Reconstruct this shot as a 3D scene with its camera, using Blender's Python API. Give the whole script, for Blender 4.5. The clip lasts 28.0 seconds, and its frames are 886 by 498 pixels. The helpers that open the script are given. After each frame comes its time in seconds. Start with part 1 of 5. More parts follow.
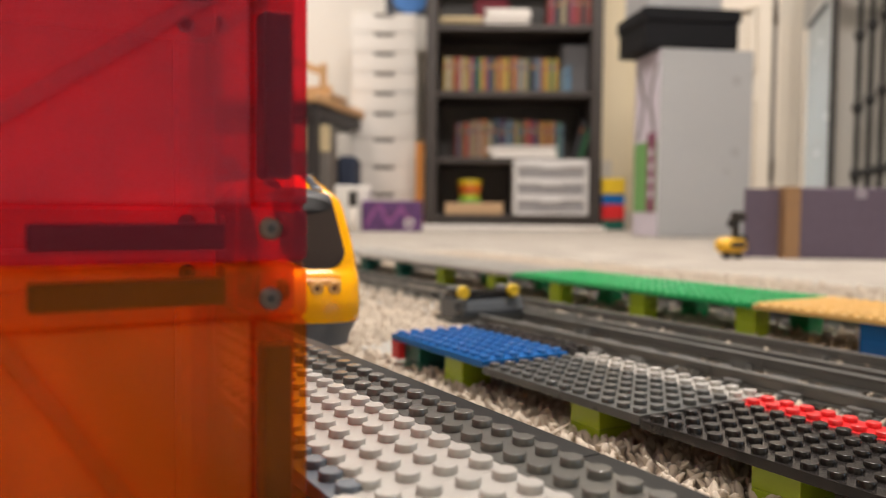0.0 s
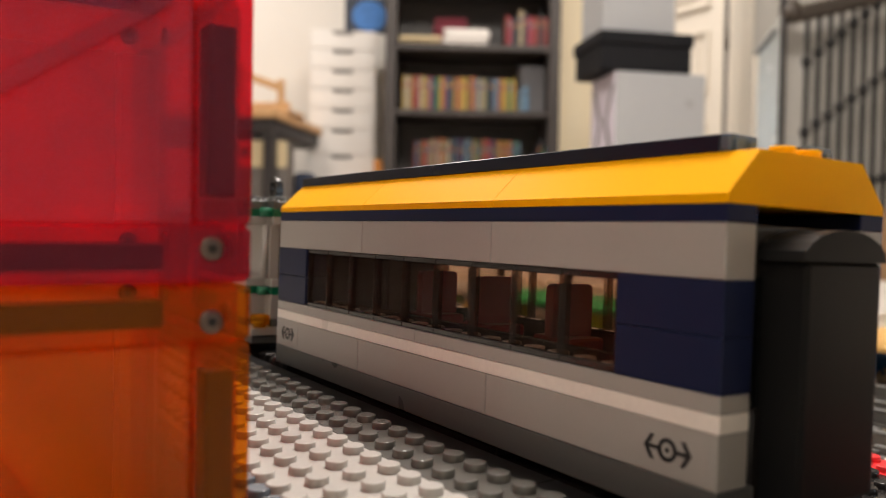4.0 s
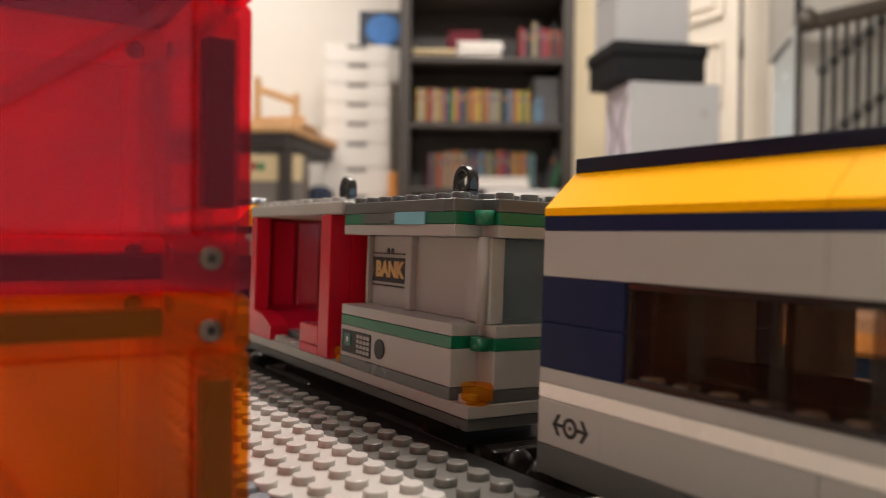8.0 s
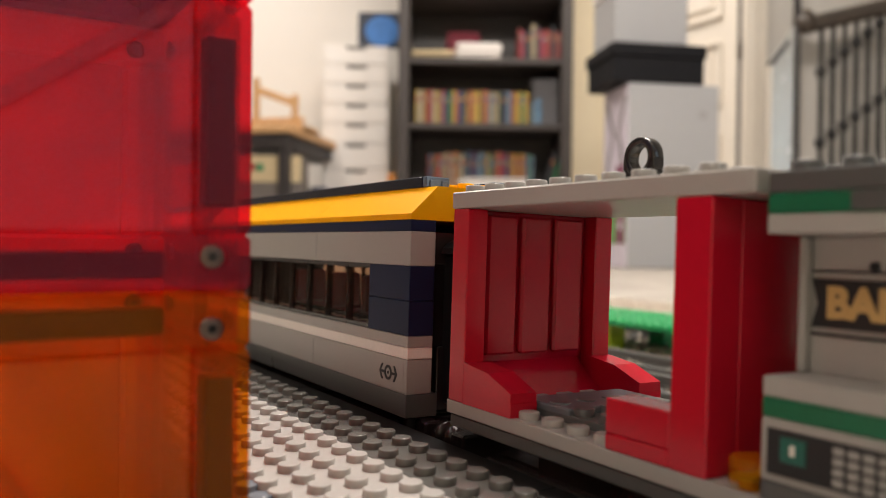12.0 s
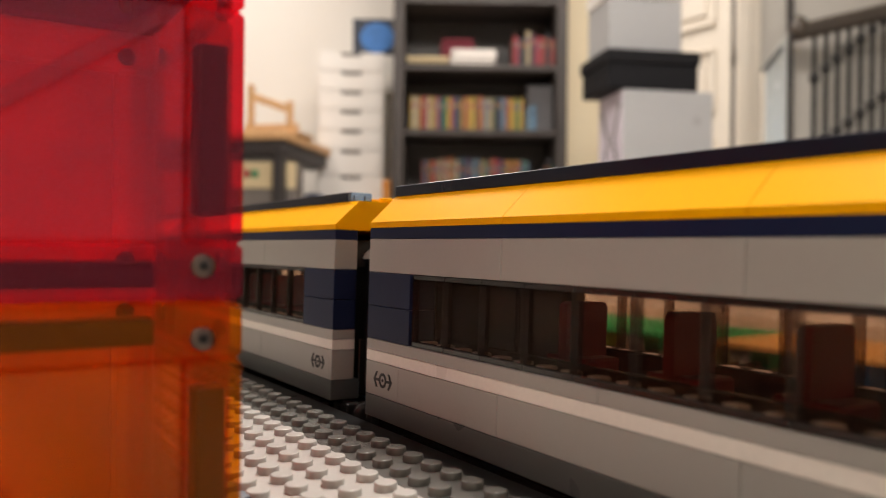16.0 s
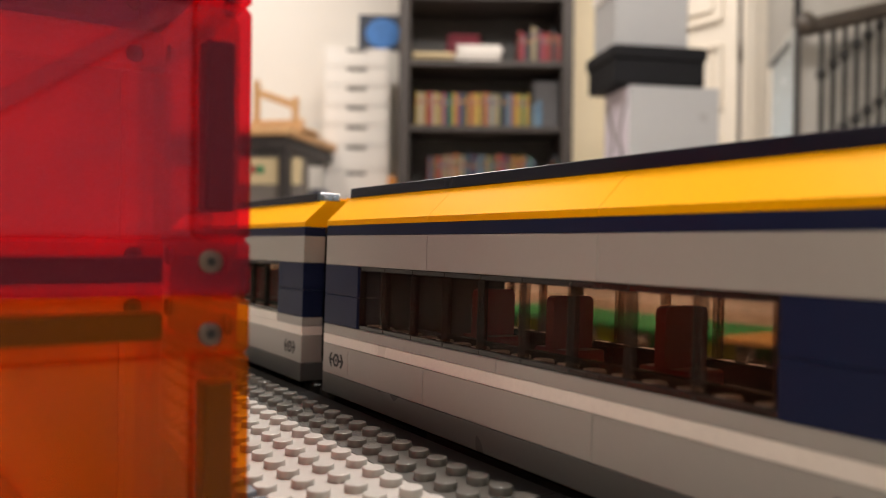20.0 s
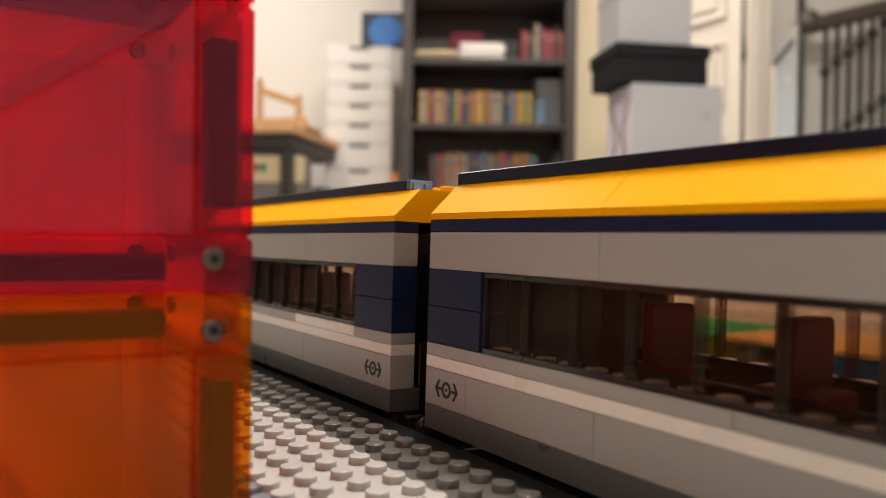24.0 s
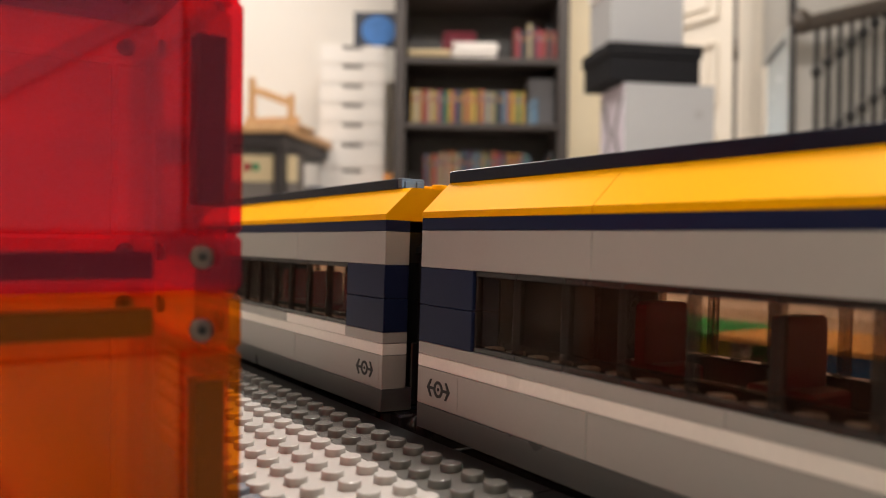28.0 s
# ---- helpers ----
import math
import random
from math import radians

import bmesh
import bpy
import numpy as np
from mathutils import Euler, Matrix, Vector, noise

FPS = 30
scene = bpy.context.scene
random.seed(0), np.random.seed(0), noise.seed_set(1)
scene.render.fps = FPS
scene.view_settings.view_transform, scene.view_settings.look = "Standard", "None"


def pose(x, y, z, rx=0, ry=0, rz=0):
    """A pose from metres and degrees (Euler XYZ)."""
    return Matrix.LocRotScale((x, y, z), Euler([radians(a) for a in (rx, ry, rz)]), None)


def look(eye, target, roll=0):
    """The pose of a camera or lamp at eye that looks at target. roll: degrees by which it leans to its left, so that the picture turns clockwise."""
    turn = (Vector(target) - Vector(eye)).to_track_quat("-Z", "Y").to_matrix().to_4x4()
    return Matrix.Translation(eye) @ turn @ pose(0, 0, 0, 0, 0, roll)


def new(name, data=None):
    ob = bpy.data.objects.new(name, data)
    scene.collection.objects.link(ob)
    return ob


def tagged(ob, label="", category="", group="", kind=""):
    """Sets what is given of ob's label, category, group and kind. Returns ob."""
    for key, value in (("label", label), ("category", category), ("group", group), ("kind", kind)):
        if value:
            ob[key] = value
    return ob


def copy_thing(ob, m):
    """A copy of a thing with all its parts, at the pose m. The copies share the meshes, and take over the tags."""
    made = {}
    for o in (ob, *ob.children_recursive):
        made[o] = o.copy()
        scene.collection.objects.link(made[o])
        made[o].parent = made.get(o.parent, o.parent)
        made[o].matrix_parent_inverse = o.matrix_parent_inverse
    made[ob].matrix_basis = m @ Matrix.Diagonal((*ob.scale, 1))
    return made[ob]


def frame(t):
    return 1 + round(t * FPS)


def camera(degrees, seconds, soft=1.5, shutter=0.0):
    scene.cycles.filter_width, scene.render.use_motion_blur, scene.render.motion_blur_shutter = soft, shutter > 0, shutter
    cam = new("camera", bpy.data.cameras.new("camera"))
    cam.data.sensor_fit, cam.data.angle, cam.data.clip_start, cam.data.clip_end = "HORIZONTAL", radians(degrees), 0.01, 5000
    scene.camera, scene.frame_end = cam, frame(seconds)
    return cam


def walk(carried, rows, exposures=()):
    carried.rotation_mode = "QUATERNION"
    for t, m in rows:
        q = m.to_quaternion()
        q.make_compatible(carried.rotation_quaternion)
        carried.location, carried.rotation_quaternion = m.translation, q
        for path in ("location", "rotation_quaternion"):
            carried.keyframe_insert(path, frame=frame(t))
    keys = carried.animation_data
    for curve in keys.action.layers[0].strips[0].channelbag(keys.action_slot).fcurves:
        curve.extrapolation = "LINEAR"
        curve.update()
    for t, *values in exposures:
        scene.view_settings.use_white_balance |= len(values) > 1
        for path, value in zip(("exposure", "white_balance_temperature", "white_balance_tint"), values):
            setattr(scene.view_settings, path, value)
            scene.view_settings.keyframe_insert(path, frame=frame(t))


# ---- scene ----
cam = camera(58.3, 28.0, soft=0.8, shutter=0.35)
cam.data.dof.use_dof = True
cam.data.dof.focus_distance = 0.205
cam.data.dof.aperture_fstop = 14.0
PATH = [
    (0, (0.12707, -0.09965, 0.08760), (-1.59522, 0.91253, -0.00832), 0.534),
    (0.5, (0.12591, -0.09701, 0.08719), (-1.56570, 0.96636, -0.00072), -0.143),
    (1, (0.12354, -0.09657, 0.08818), (-1.54237, 1.00586, -0.00870), 0.579),
    (1.5, (0.12337, -0.09628, 0.08869), (-1.53374, 1.01941, -0.00728), 0.674),
    (2, (0.12184, -0.09560, 0.08895), (-1.53247, 1.02427, -0.00689), 0.881),
    (2.5, (0.12195, -0.09571, 0.08902), (-1.53434, 1.02172, -0.00079), 0.971),
    (3, (0.12487, -0.09758, 0.08826), (-1.53489, 1.01594, 0.01555), 0.752),
    (3.5, (0.12427, -0.09729, 0.08823), (-1.53888, 1.01172, 0.02496), 0.931),
    (5.5, (0.12635, -0.09451, 0.08761), (-1.55869, 0.98275, 0.07482), 0.756),
    (6, (0.12625, -0.09426, 0.08754), (-1.56191, 0.97808, 0.07251), 0.642),
    (6.5, (0.12627, -0.09421, 0.08754), (-1.56364, 0.97533, 0.07013), 0.579),
    (7, (0.12637, -0.09429, 0.08753), (-1.56396, 0.97456, 0.06874), 0.563),
    (7.5, (0.12647, -0.09436, 0.08755), (-1.56365, 0.97480, 0.06800), 0.587),
    (8, (0.12655, -0.09440, 0.08750), (-1.56338, 0.97506, 0.06775), 0.589),
    (8.5, (0.12700, -0.09469, 0.08726), (-1.56292, 0.97480, 0.06856), 0.526),
    (9, (0.12756, -0.09506, 0.08712), (-1.56229, 0.97457, 0.06921), 0.486),
    (9.5, (0.12755, -0.09505, 0.08719), (-1.56230, 0.97455, 0.06857), 0.515),
    (10, (0.12724, -0.09485, 0.08722), (-1.56273, 0.97455, 0.06796), 0.554),
    (10.5, (0.12719, -0.09479, 0.08714), (-1.56286, 0.97449, 0.06807), 0.565),
    (11, (0.12718, -0.09482, 0.08712), (-1.56274, 0.97466, 0.06839), 0.597),
    (11.5, (0.12707, -0.09483, 0.08715), (-1.56235, 0.97547, 0.06908), 0.639),
    (12, (0.12702, -0.09485, 0.08711), (-1.56127, 0.97725, 0.07052), 0.631),
    (12.5, (0.12749, -0.09493, 0.08727), (-1.56200, 0.97526, 0.06893), 0.560),
    (14.5, (0.12682, -0.09440, 0.08765), (-1.55841, 0.98260, 0.07902), 0.574),
    (15, (0.12608, -0.09408, 0.08755), (-1.55559, 0.98850, 0.08563), 0.592),
    (15.5, (0.12613, -0.09403, 0.08752), (-1.55577, 0.98820, 0.08631), 0.541),
    (16, (0.12613, -0.09405, 0.08752), (-1.55570, 0.98828, 0.08642), 0.540),
    (16.5, (0.12599, -0.09397, 0.08756), (-1.55587, 0.98831, 0.08562), 0.554),
    (17, (0.12605, -0.09398, 0.08752), (-1.55584, 0.98825, 0.08507), 0.544),
    (17.5, (0.12642, -0.09423, 0.08741), (-1.55521, 0.98841, 0.08481), 0.538),
    (18, (0.12657, -0.09434, 0.08743), (-1.55513, 0.98819, 0.08334), 0.568),
    (18.5, (0.12640, -0.09421, 0.08752), (-1.55624, 0.98685, 0.08103), 0.615),
    (19, (0.12632, -0.09423, 0.08751), (-1.55780, 0.98449, 0.07889), 0.641),
    (19.5, (0.12644, -0.09441, 0.08750), (-1.55978, 0.98102, 0.07720), 0.647),
    (20, (0.12650, -0.09446, 0.08752), (-1.56239, 0.97676, 0.07649), 0.644),
    (20.5, (0.12648, -0.09442, 0.08752), (-1.56471, 0.97317, 0.07664), 0.644),
    (21, (0.12651, -0.09443, 0.08755), (-1.56604, 0.97102, 0.07710), 0.648),
    (21.5, (0.12715, -0.09459, 0.08769), (-1.56677, 0.96862, 0.07297), 0.590),
    (23.5, (0.12723, -0.09462, 0.08757), (-1.56675, 0.96843, 0.06941), 0.589),
    (24, (0.12654, -0.09446, 0.08741), (-1.56611, 0.97075, 0.07106), 0.662),
    (24.5, (0.12624, -0.09428, 0.08745), (-1.56527, 0.97268, 0.06780), 0.677),
    (25, (0.12577, -0.09390, 0.08742), (-1.56363, 0.97634, 0.06437), 0.656),
    (25.5, (0.12544, -0.09349, 0.08731), (-1.56154, 0.98051, 0.06246), 0.612),
    (26, (0.12556, -0.09339, 0.08726), (-1.55970, 0.98330, 0.06194), 0.600),
    (26.5, (0.12581, -0.09349, 0.08723), (-1.55837, 0.98489, 0.06255), 0.607),
    (27, (0.12574, -0.09352, 0.08719), (-1.55782, 0.98589, 0.06427), 0.630),
    (27.5, (0.12556, -0.09351, 0.08720), (-1.55769, 0.98642, 0.06670), 0.649),
    (28, (0.12572, -0.09357, 0.08715), (-1.55751, 0.98646, 0.07004), 0.614),
]
walk(cam, [(t, look(e, g, r)) for t, e, g, r in PATH], exposures=[(0.0, 0.26), (1.0, 0.31), (2.5, 0.35), (28.0, 0.35)])

# ---- light ----
HP = 0.040          # stud tops of the near platform above the carpet
STUD = 0.008
BRICK, PLATE = 0.0096, 0.0032
VIEW = 58.04        # heading of the room's far wall, degrees
EYE0 = (0.127, -0.094)


def room(u, d, z=0.0, turn=0.0):
    """A pose in the room: u to the side, d away along the room, front of a thing towards -y."""
    a = radians(VIEW)
    x = EYE0[0] + u * math.cos(a) - d * math.sin(a)
    y = EYE0[1] + u * math.sin(a) + d * math.cos(a)
    return pose(x, y, z, 0, 0, VIEW + turn)


world = bpy.data.worlds.new("world")
scene.world = world
world.use_nodes = True
world.node_tree.nodes["Background"].inputs[0].default_value = (0.9, 0.85, 0.8, 1)
world.node_tree.nodes["Background"].inputs[1].default_value = 0.05


# Area lamp at ceiling height; no fitting is seen, places and watts are assumed.
def overhead_lamp(u, d, size, watts, colour):
    data = bpy.data.lights.new("overhead_light", "AREA")
    data.shape, data.size, data.energy, data.color = "DISK", size, watts, colour
    ob = new("overhead_light", data)
    ob.matrix_world = room(u, d, 2.40)
    return ob


LAMP = (1.0, 0.915, 0.845)
overhead_lamp(0.35, 1.0, 1.0, 74, LAMP)
# Added soft fill behind the viewpoint for the train's side, no real fitting.
overhead_lamp(-1.1, -1.1, 1.6, 17, LAMP)
# Unseen pair added to brighten the white far wall and the cream strip.
overhead_lamp(-1.2, 3.6, 0.7, 29, LAMP)
overhead_lamp(0.5, 3.2, 0.7, 20, LAMP)


# ---- materials ----
def material(name, colour, rough=0.4, metal=0.0, vary=0.06, grain=400.0, bump=0.02, blotch=25.0, random_tint=0.0, coat=0.0, spec=0.5):
    m = bpy.data.materials.new(name)
    m.use_nodes = True
    nt = m.node_tree
    b = nt.nodes["Principled BSDF"]
    tc = nt.nodes.new("ShaderNodeTexCoord")
    n1, n2 = nt.nodes.new("ShaderNodeTexNoise"), nt.nodes.new("ShaderNodeTexNoise")
    n1.inputs["Scale"].default_value, n2.inputs["Scale"].default_value = grain, blotch
    n1.inputs["Detail"].default_value = 4
    for n in (n1, n2):
        nt.links.new(tc.outputs["Object"], n.inputs["Vector"])
    add = nt.nodes.new("ShaderNodeMath")
    add.operation = "ADD"
    nt.links.new(n1.outputs["Fac"], add.inputs[0])
    nt.links.new(n2.outputs["Fac"], add.inputs[1])
    ramp = nt.nodes.new("ShaderNodeMapRange")
    ramp.inputs["From Min"].default_value, ramp.inputs["From Max"].default_value = 0.6, 1.4
    ramp.inputs["To Min"].default_value, ramp.inputs["To Max"].default_value = 1 - vary, 1 + vary
    nt.links.new(add.outputs[0], ramp.inputs["Value"])
    hsv = nt.nodes.new("ShaderNodeHueSaturation")
    hsv.inputs["Color"].default_value = (*colour, 1)
    if random_tint:
        oi = nt.nodes.new("ShaderNodeObjectInfo")
        r2 = nt.nodes.new("ShaderNodeMapRange")
        r2.inputs["To Min"].default_value, r2.inputs["To Max"].default_value = 1 - random_tint, 1 + random_tint
        nt.links.new(oi.outputs["Random"], r2.inputs["Value"])
        mul = nt.nodes.new("ShaderNodeMath")
        mul.operation = "MULTIPLY"
        nt.links.new(ramp.outputs[0], mul.inputs[0])
        nt.links.new(r2.outputs[0], mul.inputs[1])
        nt.links.new(mul.outputs[0], hsv.inputs["Value"])
    else:
        nt.links.new(ramp.outputs[0], hsv.inputs["Value"])
    nt.links.new(hsv.outputs["Color"], b.inputs["Base Color"])
    rr = nt.nodes.new("ShaderNodeMapRange")
    spread = 0.02 if grain >= 900 else 0.08
    rr.inputs["To Min"].default_value, rr.inputs["To Max"].default_value = max(0.03, rough - spread), min(1, rough + spread)
    nt.links.new(n2.outputs["Fac"], rr.inputs["Value"])
    nt.links.new(rr.outputs[0], b.inputs["Roughness"])
    b.inputs["Metallic"].default_value = metal
    b.inputs["Coat Weight"].default_value = coat
    b.inputs["Specular IOR Level"].default_value = spec
    if bump:
        bp = nt.nodes.new("ShaderNodeBump")
        bp.inputs["Strength"].default_value = bump
        bp.inputs["Distance"].default_value = 0.001
        nt.links.new(n1.outputs["Fac"], bp.inputs["Height"])
        nt.links.new(bp.outputs["Normal"], b.inputs["Normal"])
    return m


def plastic(name, colour, rough=0.28, **k):
    return material(name, colour, rough, vary=k.pop("vary", 0.05), grain=900, bump=k.pop("bump", 0.015), blotch=60, **k)


def clear(name, tint, body, share=0.35, rough=0.12, cloud=0.0):
    """Coloured see-through plastic: tinted straight-through light mixed with a glossy body; cloud: how much of the body passes light on diffusely."""
    m = bpy.data.materials.new(name)
    m.use_nodes = True
    nt = m.node_tree
    b = nt.nodes["Principled BSDF"]
    b.inputs["Base Color"].default_value = (*body, 1)
    b.inputs["Roughness"].default_value = rough
    tr = nt.nodes.new("ShaderNodeBsdfTransparent")
    tc = nt.nodes.new("ShaderNodeTexCoord")
    n = nt.nodes.new("ShaderNodeTexNoise")
    n.inputs["Scale"].default_value = 38
    n.inputs["Detail"].default_value = 5
    n.inputs["Roughness"].default_value = 0.6
    nt.links.new(tc.outputs["Object"], n.inputs["Vector"])
    hs = nt.nodes.new("ShaderNodeHueSaturation")
    hs.inputs["Color"].default_value = (*tint, 1)
    mr = nt.nodes.new("ShaderNodeMapRange")
    mr.inputs["To Min"].default_value, mr.inputs["To Max"].default_value = 0.72, 1.22
    nt.links.new(n.outputs["Fac"], mr.inputs["Value"])
    nt.links.new(mr.outputs[0], hs.inputs["Value"])
    nt.links.new(hs.outputs["Color"], tr.inputs["Color"])
    solid_side = b.outputs[0]
    if cloud:
        tl = nt.nodes.new("ShaderNodeBsdfTranslucent")
        nt.links.new(hs.outputs["Color"], tl.inputs["Color"])
        blend = nt.nodes.new("ShaderNodeMixShader")
        blend.inputs[0].default_value = cloud
        nt.links.new(b.outputs[0], blend.inputs[1])
        nt.links.new(tl.outputs[0], blend.inputs[2])
        solid_side = blend.outputs[0]
    mix = nt.nodes.new("ShaderNodeMixShader")
    mix.inputs[0].default_value = share
    nt.links.new(tr.outputs[0], mix.inputs[1])
    nt.links.new(solid_side, mix.inputs[2])
    nt.links.new(mix.outputs[0], nt.nodes["Material Output"].inputs["Surface"])
    return m


LIGHT_GREY = plastic("light_grey_plastic", (0.395, 0.375, 0.345), 0.3, spec=0.35, vary=0.025)
DARK_GREY = plastic("dark_grey_plastic", (0.095, 0.097, 0.093))
PLATE_GREY = plastic("platform_light_grey_plastic", (0.46, 0.44, 0.41), 0.22)
PLATE_DARK = plastic("platform_dark_grey_plastic", (0.125, 0.122, 0.112), 0.2)
BLACK = plastic("black_plastic", (0.021, 0.018, 0.017), 0.22)
NAVY = plastic("dark_blue_plastic", (0.014, 0.020, 0.056), 0.32, spec=0.10)
ROOF_NAVY = plastic("roof_dark_blue_plastic", (0.012, 0.016, 0.032), 0.26, spec=0.3)
# Blue-grey base colour paints the bluish reflection on the strips' end faces.
STRIP_END_SHEEN = plastic("bluish_sheen_clip_plastic", (0.10, 0.135, 0.18), 0.10, spec=0.6)
YELLOW = plastic("bright_orange_yellow_plastic", (1.0, 0.455, 0.0003), 0.45, spec=0.06, vary=0.02)
NOSE_YELLOW = plastic("glossy_nose_yellow_plastic", (1.0, 0.44, 0.0005), 0.16, spec=0.28, vary=0.02)
WHITE = plastic("white_plastic", (0.92, 0.85, 0.77))
RED = plastic("red_plastic", (0.52, 0.007, 0.024), 0.18, spec=0.35)
CABIN_RED = plastic("glossy_red_plastic", (0.44, 0.005, 0.022), 0.10, spec=0.28)
DARK_RED = plastic("dark_red_plastic", (0.27, 0.006, 0.013), 0.35)
GREEN = plastic("green_plastic", (0.006, 0.14, 0.065), 0.3)
BRIGHT_GREEN = plastic("bright_green_plastic", (0.02, 0.40, 0.13), 0.3)
TAN = plastic("tan_yellow_plastic", (0.80, 0.53, 0.20), 0.3)
LIME = plastic("lime_plastic", (0.36, 0.48, 0.02), 0.3, random_tint=0.06)
BLUE = plastic("blue_plastic", (0.010, 0.135, 0.44), 0.25)
TEAL = plastic("dark_green_plastic", (0.01, 0.12, 0.09), 0.3)
SKY_BLUE = plastic("light_blue_plastic", (0.20, 0.50, 0.58), 0.25)
BRIGHT_RED = plastic("bright_red_plastic", (0.75, 0.025, 0.03), 0.3)
PIN_YELLOW = plastic("yellow_plastic", (0.85, 0.58, 0.03), 0.3)
RAIL_GREY = plastic("rail_dark_grey_plastic", (0.135, 0.133, 0.128), 0.3)
BUFFER_GREY = plastic("buffer_blue_grey_plastic", (0.075, 0.085, 0.098), 0.22)
CLIP_GREY = plastic("joint_clip_grey_plastic", (0.20, 0.205, 0.205), 0.22)
GOLD_INK = plastic("gold_ink", (0.62, 0.40, 0.15), 0.5)
CREAM_INK = plastic("cream_ink", (0.62, 0.50, 0.38), 0.5)
BLACK_INK = plastic("black_ink", (0.015, 0.015, 0.016), 0.5)
AMBER = clear("clear_amber_plastic", (1.0, 0.66, 0.10), (0.98, 0.42, 0.02), 0.18, 0.04)
SMOKE = clear("smoked_clear_plastic", (0.88, 0.78, 0.70), (0.075, 0.042, 0.032), 0.10, 0.05)
POST_CLEAR = clear("brown_clear_plastic", (0.60, 0.49, 0.41), (0.12, 0.09, 0.075), 0.20, 0.05)
PALE_CLEAR = clear("pale_blue_clear_plastic", (0.80, 0.88, 0.90), (0.35, 0.42, 0.45), 0.25, 0.06)
WINDSHIELD = plastic("smoked_windscreen", (0.034, 0.024, 0.020), 0.08, spec=0.4)
BROW = plastic("matt_black_plastic", (0.008, 0.006, 0.006), 0.3, spec=0.03)
SKIRT_GREY = plastic("blue_grey_skirt_plastic", (0.13, 0.14, 0.155), 0.3)
PANEL_DARK = plastic("dark_printed_panel", (0.028, 0.025, 0.028), 0.35, spec=0.15)
PANEL_PRINT = plastic("grey_printed_caption", (0.10, 0.09, 0.085), 0.4, spec=0.15)
LAMP_CLEAR = plastic("clear_lamp_plastic", (0.80, 0.43, 0.13), 0.12)
LAMP_INNER = plastic("clear_lamp_centre", (0.26, 0.12, 0.05), 0.12)
CHROME = material("steel_rivet", (0.16, 0.12, 0.10), 0.45, 1.0, bump=0.0)
MAGNET = plastic("dark_magnet", (0.030, 0.022, 0.024), 0.45)
# Pinkish body colour paints a veil of glare over the red tiles.
TILE_RED = clear("clear_red_tile", (0.94, 0.14, 0.19), (0.62, 0.13, 0.22), 0.25, 0.22)
TILE_RED_BACK = clear("cloudy_red_tile", (1.0, 0.15, 0.15), (0.72, 0.08, 0.10), 0.62, 0.3, 0.7)
TILE_ORANGE_BACK = clear("cloudy_orange_tile", (0.98, 0.50, 0.03), (0.68, 0.20, 0.02), 0.55, 0.3, 0.5)
TILE_RED_RIM = clear("thick_red_tile_rim", (0.90, 0.07, 0.12), (0.50, 0.08, 0.14), 0.19, 0.22)
TILE_ORANGE_RIM = clear("thick_orange_tile_rim", (0.96, 0.50, 0.02), (0.62, 0.17, 0.02), 0.20, 0.22)
TILE_ORANGE = clear("clear_orange_tile", (0.98, 0.55, 0.020), (0.70, 0.19, 0.018), 0.30, 0.22)
TILE_BLUE = clear("clear_blue_tile", (0.36, 0.22, 0.80), (0.16, 0.09, 0.42), 0.5, 0.2, 0.6)
# Same carpet in two tones: darker far floor, paler yarn for light between platforms.
CARPET = material("beige_carpet", (0.37, 0.335, 0.295), 0.95, vary=0.28, grain=260, bump=0.9, blotch=9, spec=0.1)
TUFT = material("lightened_carpet_yarn", (0.60, 0.52, 0.43), 0.95, vary=0.12, grain=900, bump=0.4, blotch=40, spec=0.1)
WALL = material("cream_wall_paint", (0.80, 0.74, 0.62), 0.8, vary=0.03, grain=60, bump=0.1, blotch=1.2)
WALL_CREAM = material("yellow_cream_wall_paint", (0.92, 0.79, 0.56), 0.8, vary=0.03, grain=60, bump=0.1, blotch=1.2)
WALL_GREIGE = material("greige_wall_paint", (0.60, 0.57, 0.52), 0.8, vary=0.03, grain=60, bump=0.1, blotch=1.2)
WALL_WHITE = material("white_wall_paint", (0.82, 0.79, 0.74), 0.8, vary=0.03, grain=60, bump=0.1, blotch=1.2)
CEILING = material("ceiling_paint", (0.82, 0.80, 0.77), 0.9, vary=0.03, grain=60, bump=0.1, blotch=1.5)
WALL_TAUPE = material("taupe_wall_paint", (0.26, 0.23, 0.20), 0.8, vary=0.04, grain=60, bump=0.1, blotch=1.2)
EDGE_DARK = plastic("smooth_dark_edge_plastic", (0.012, 0.012, 0.012), 0.4, spec=0.15)
TRIM = material("white_trim_paint", (0.77, 0.70, 0.60), 0.45, vary=0.04, grain=40, blotch=3)
DARK_WOOD = material("black_brown_wood", (0.046, 0.037, 0.033), 0.45, vary=0.3, grain=30, bump=0.08, blotch=5)
CABINET_WHITE = material("white_lacquer", (0.80, 0.77, 0.73), 0.35, vary=0.03, grain=30, blotch=3)
SLOT = material("dark_slot", (0.16, 0.15, 0.14), 0.6)
PINE = material("pale_pine_wood", (0.60, 0.36, 0.17), 0.5, vary=0.2, grain=25, bump=0.1, blotch=6)
DESK_BLACK = material("dark_desk", (0.035, 0.03, 0.03), 0.5, vary=0.15)
BOX_GREY = material("light_grey_cardboard", (0.41, 0.41, 0.415), 0.6, vary=0.04, grain=50, blotch=4)
BOX_BLACK = material("black_fabric_box", (0.009, 0.009, 0.011), 0.7, vary=0.15, grain=200, bump=0.2, spec=0.2)
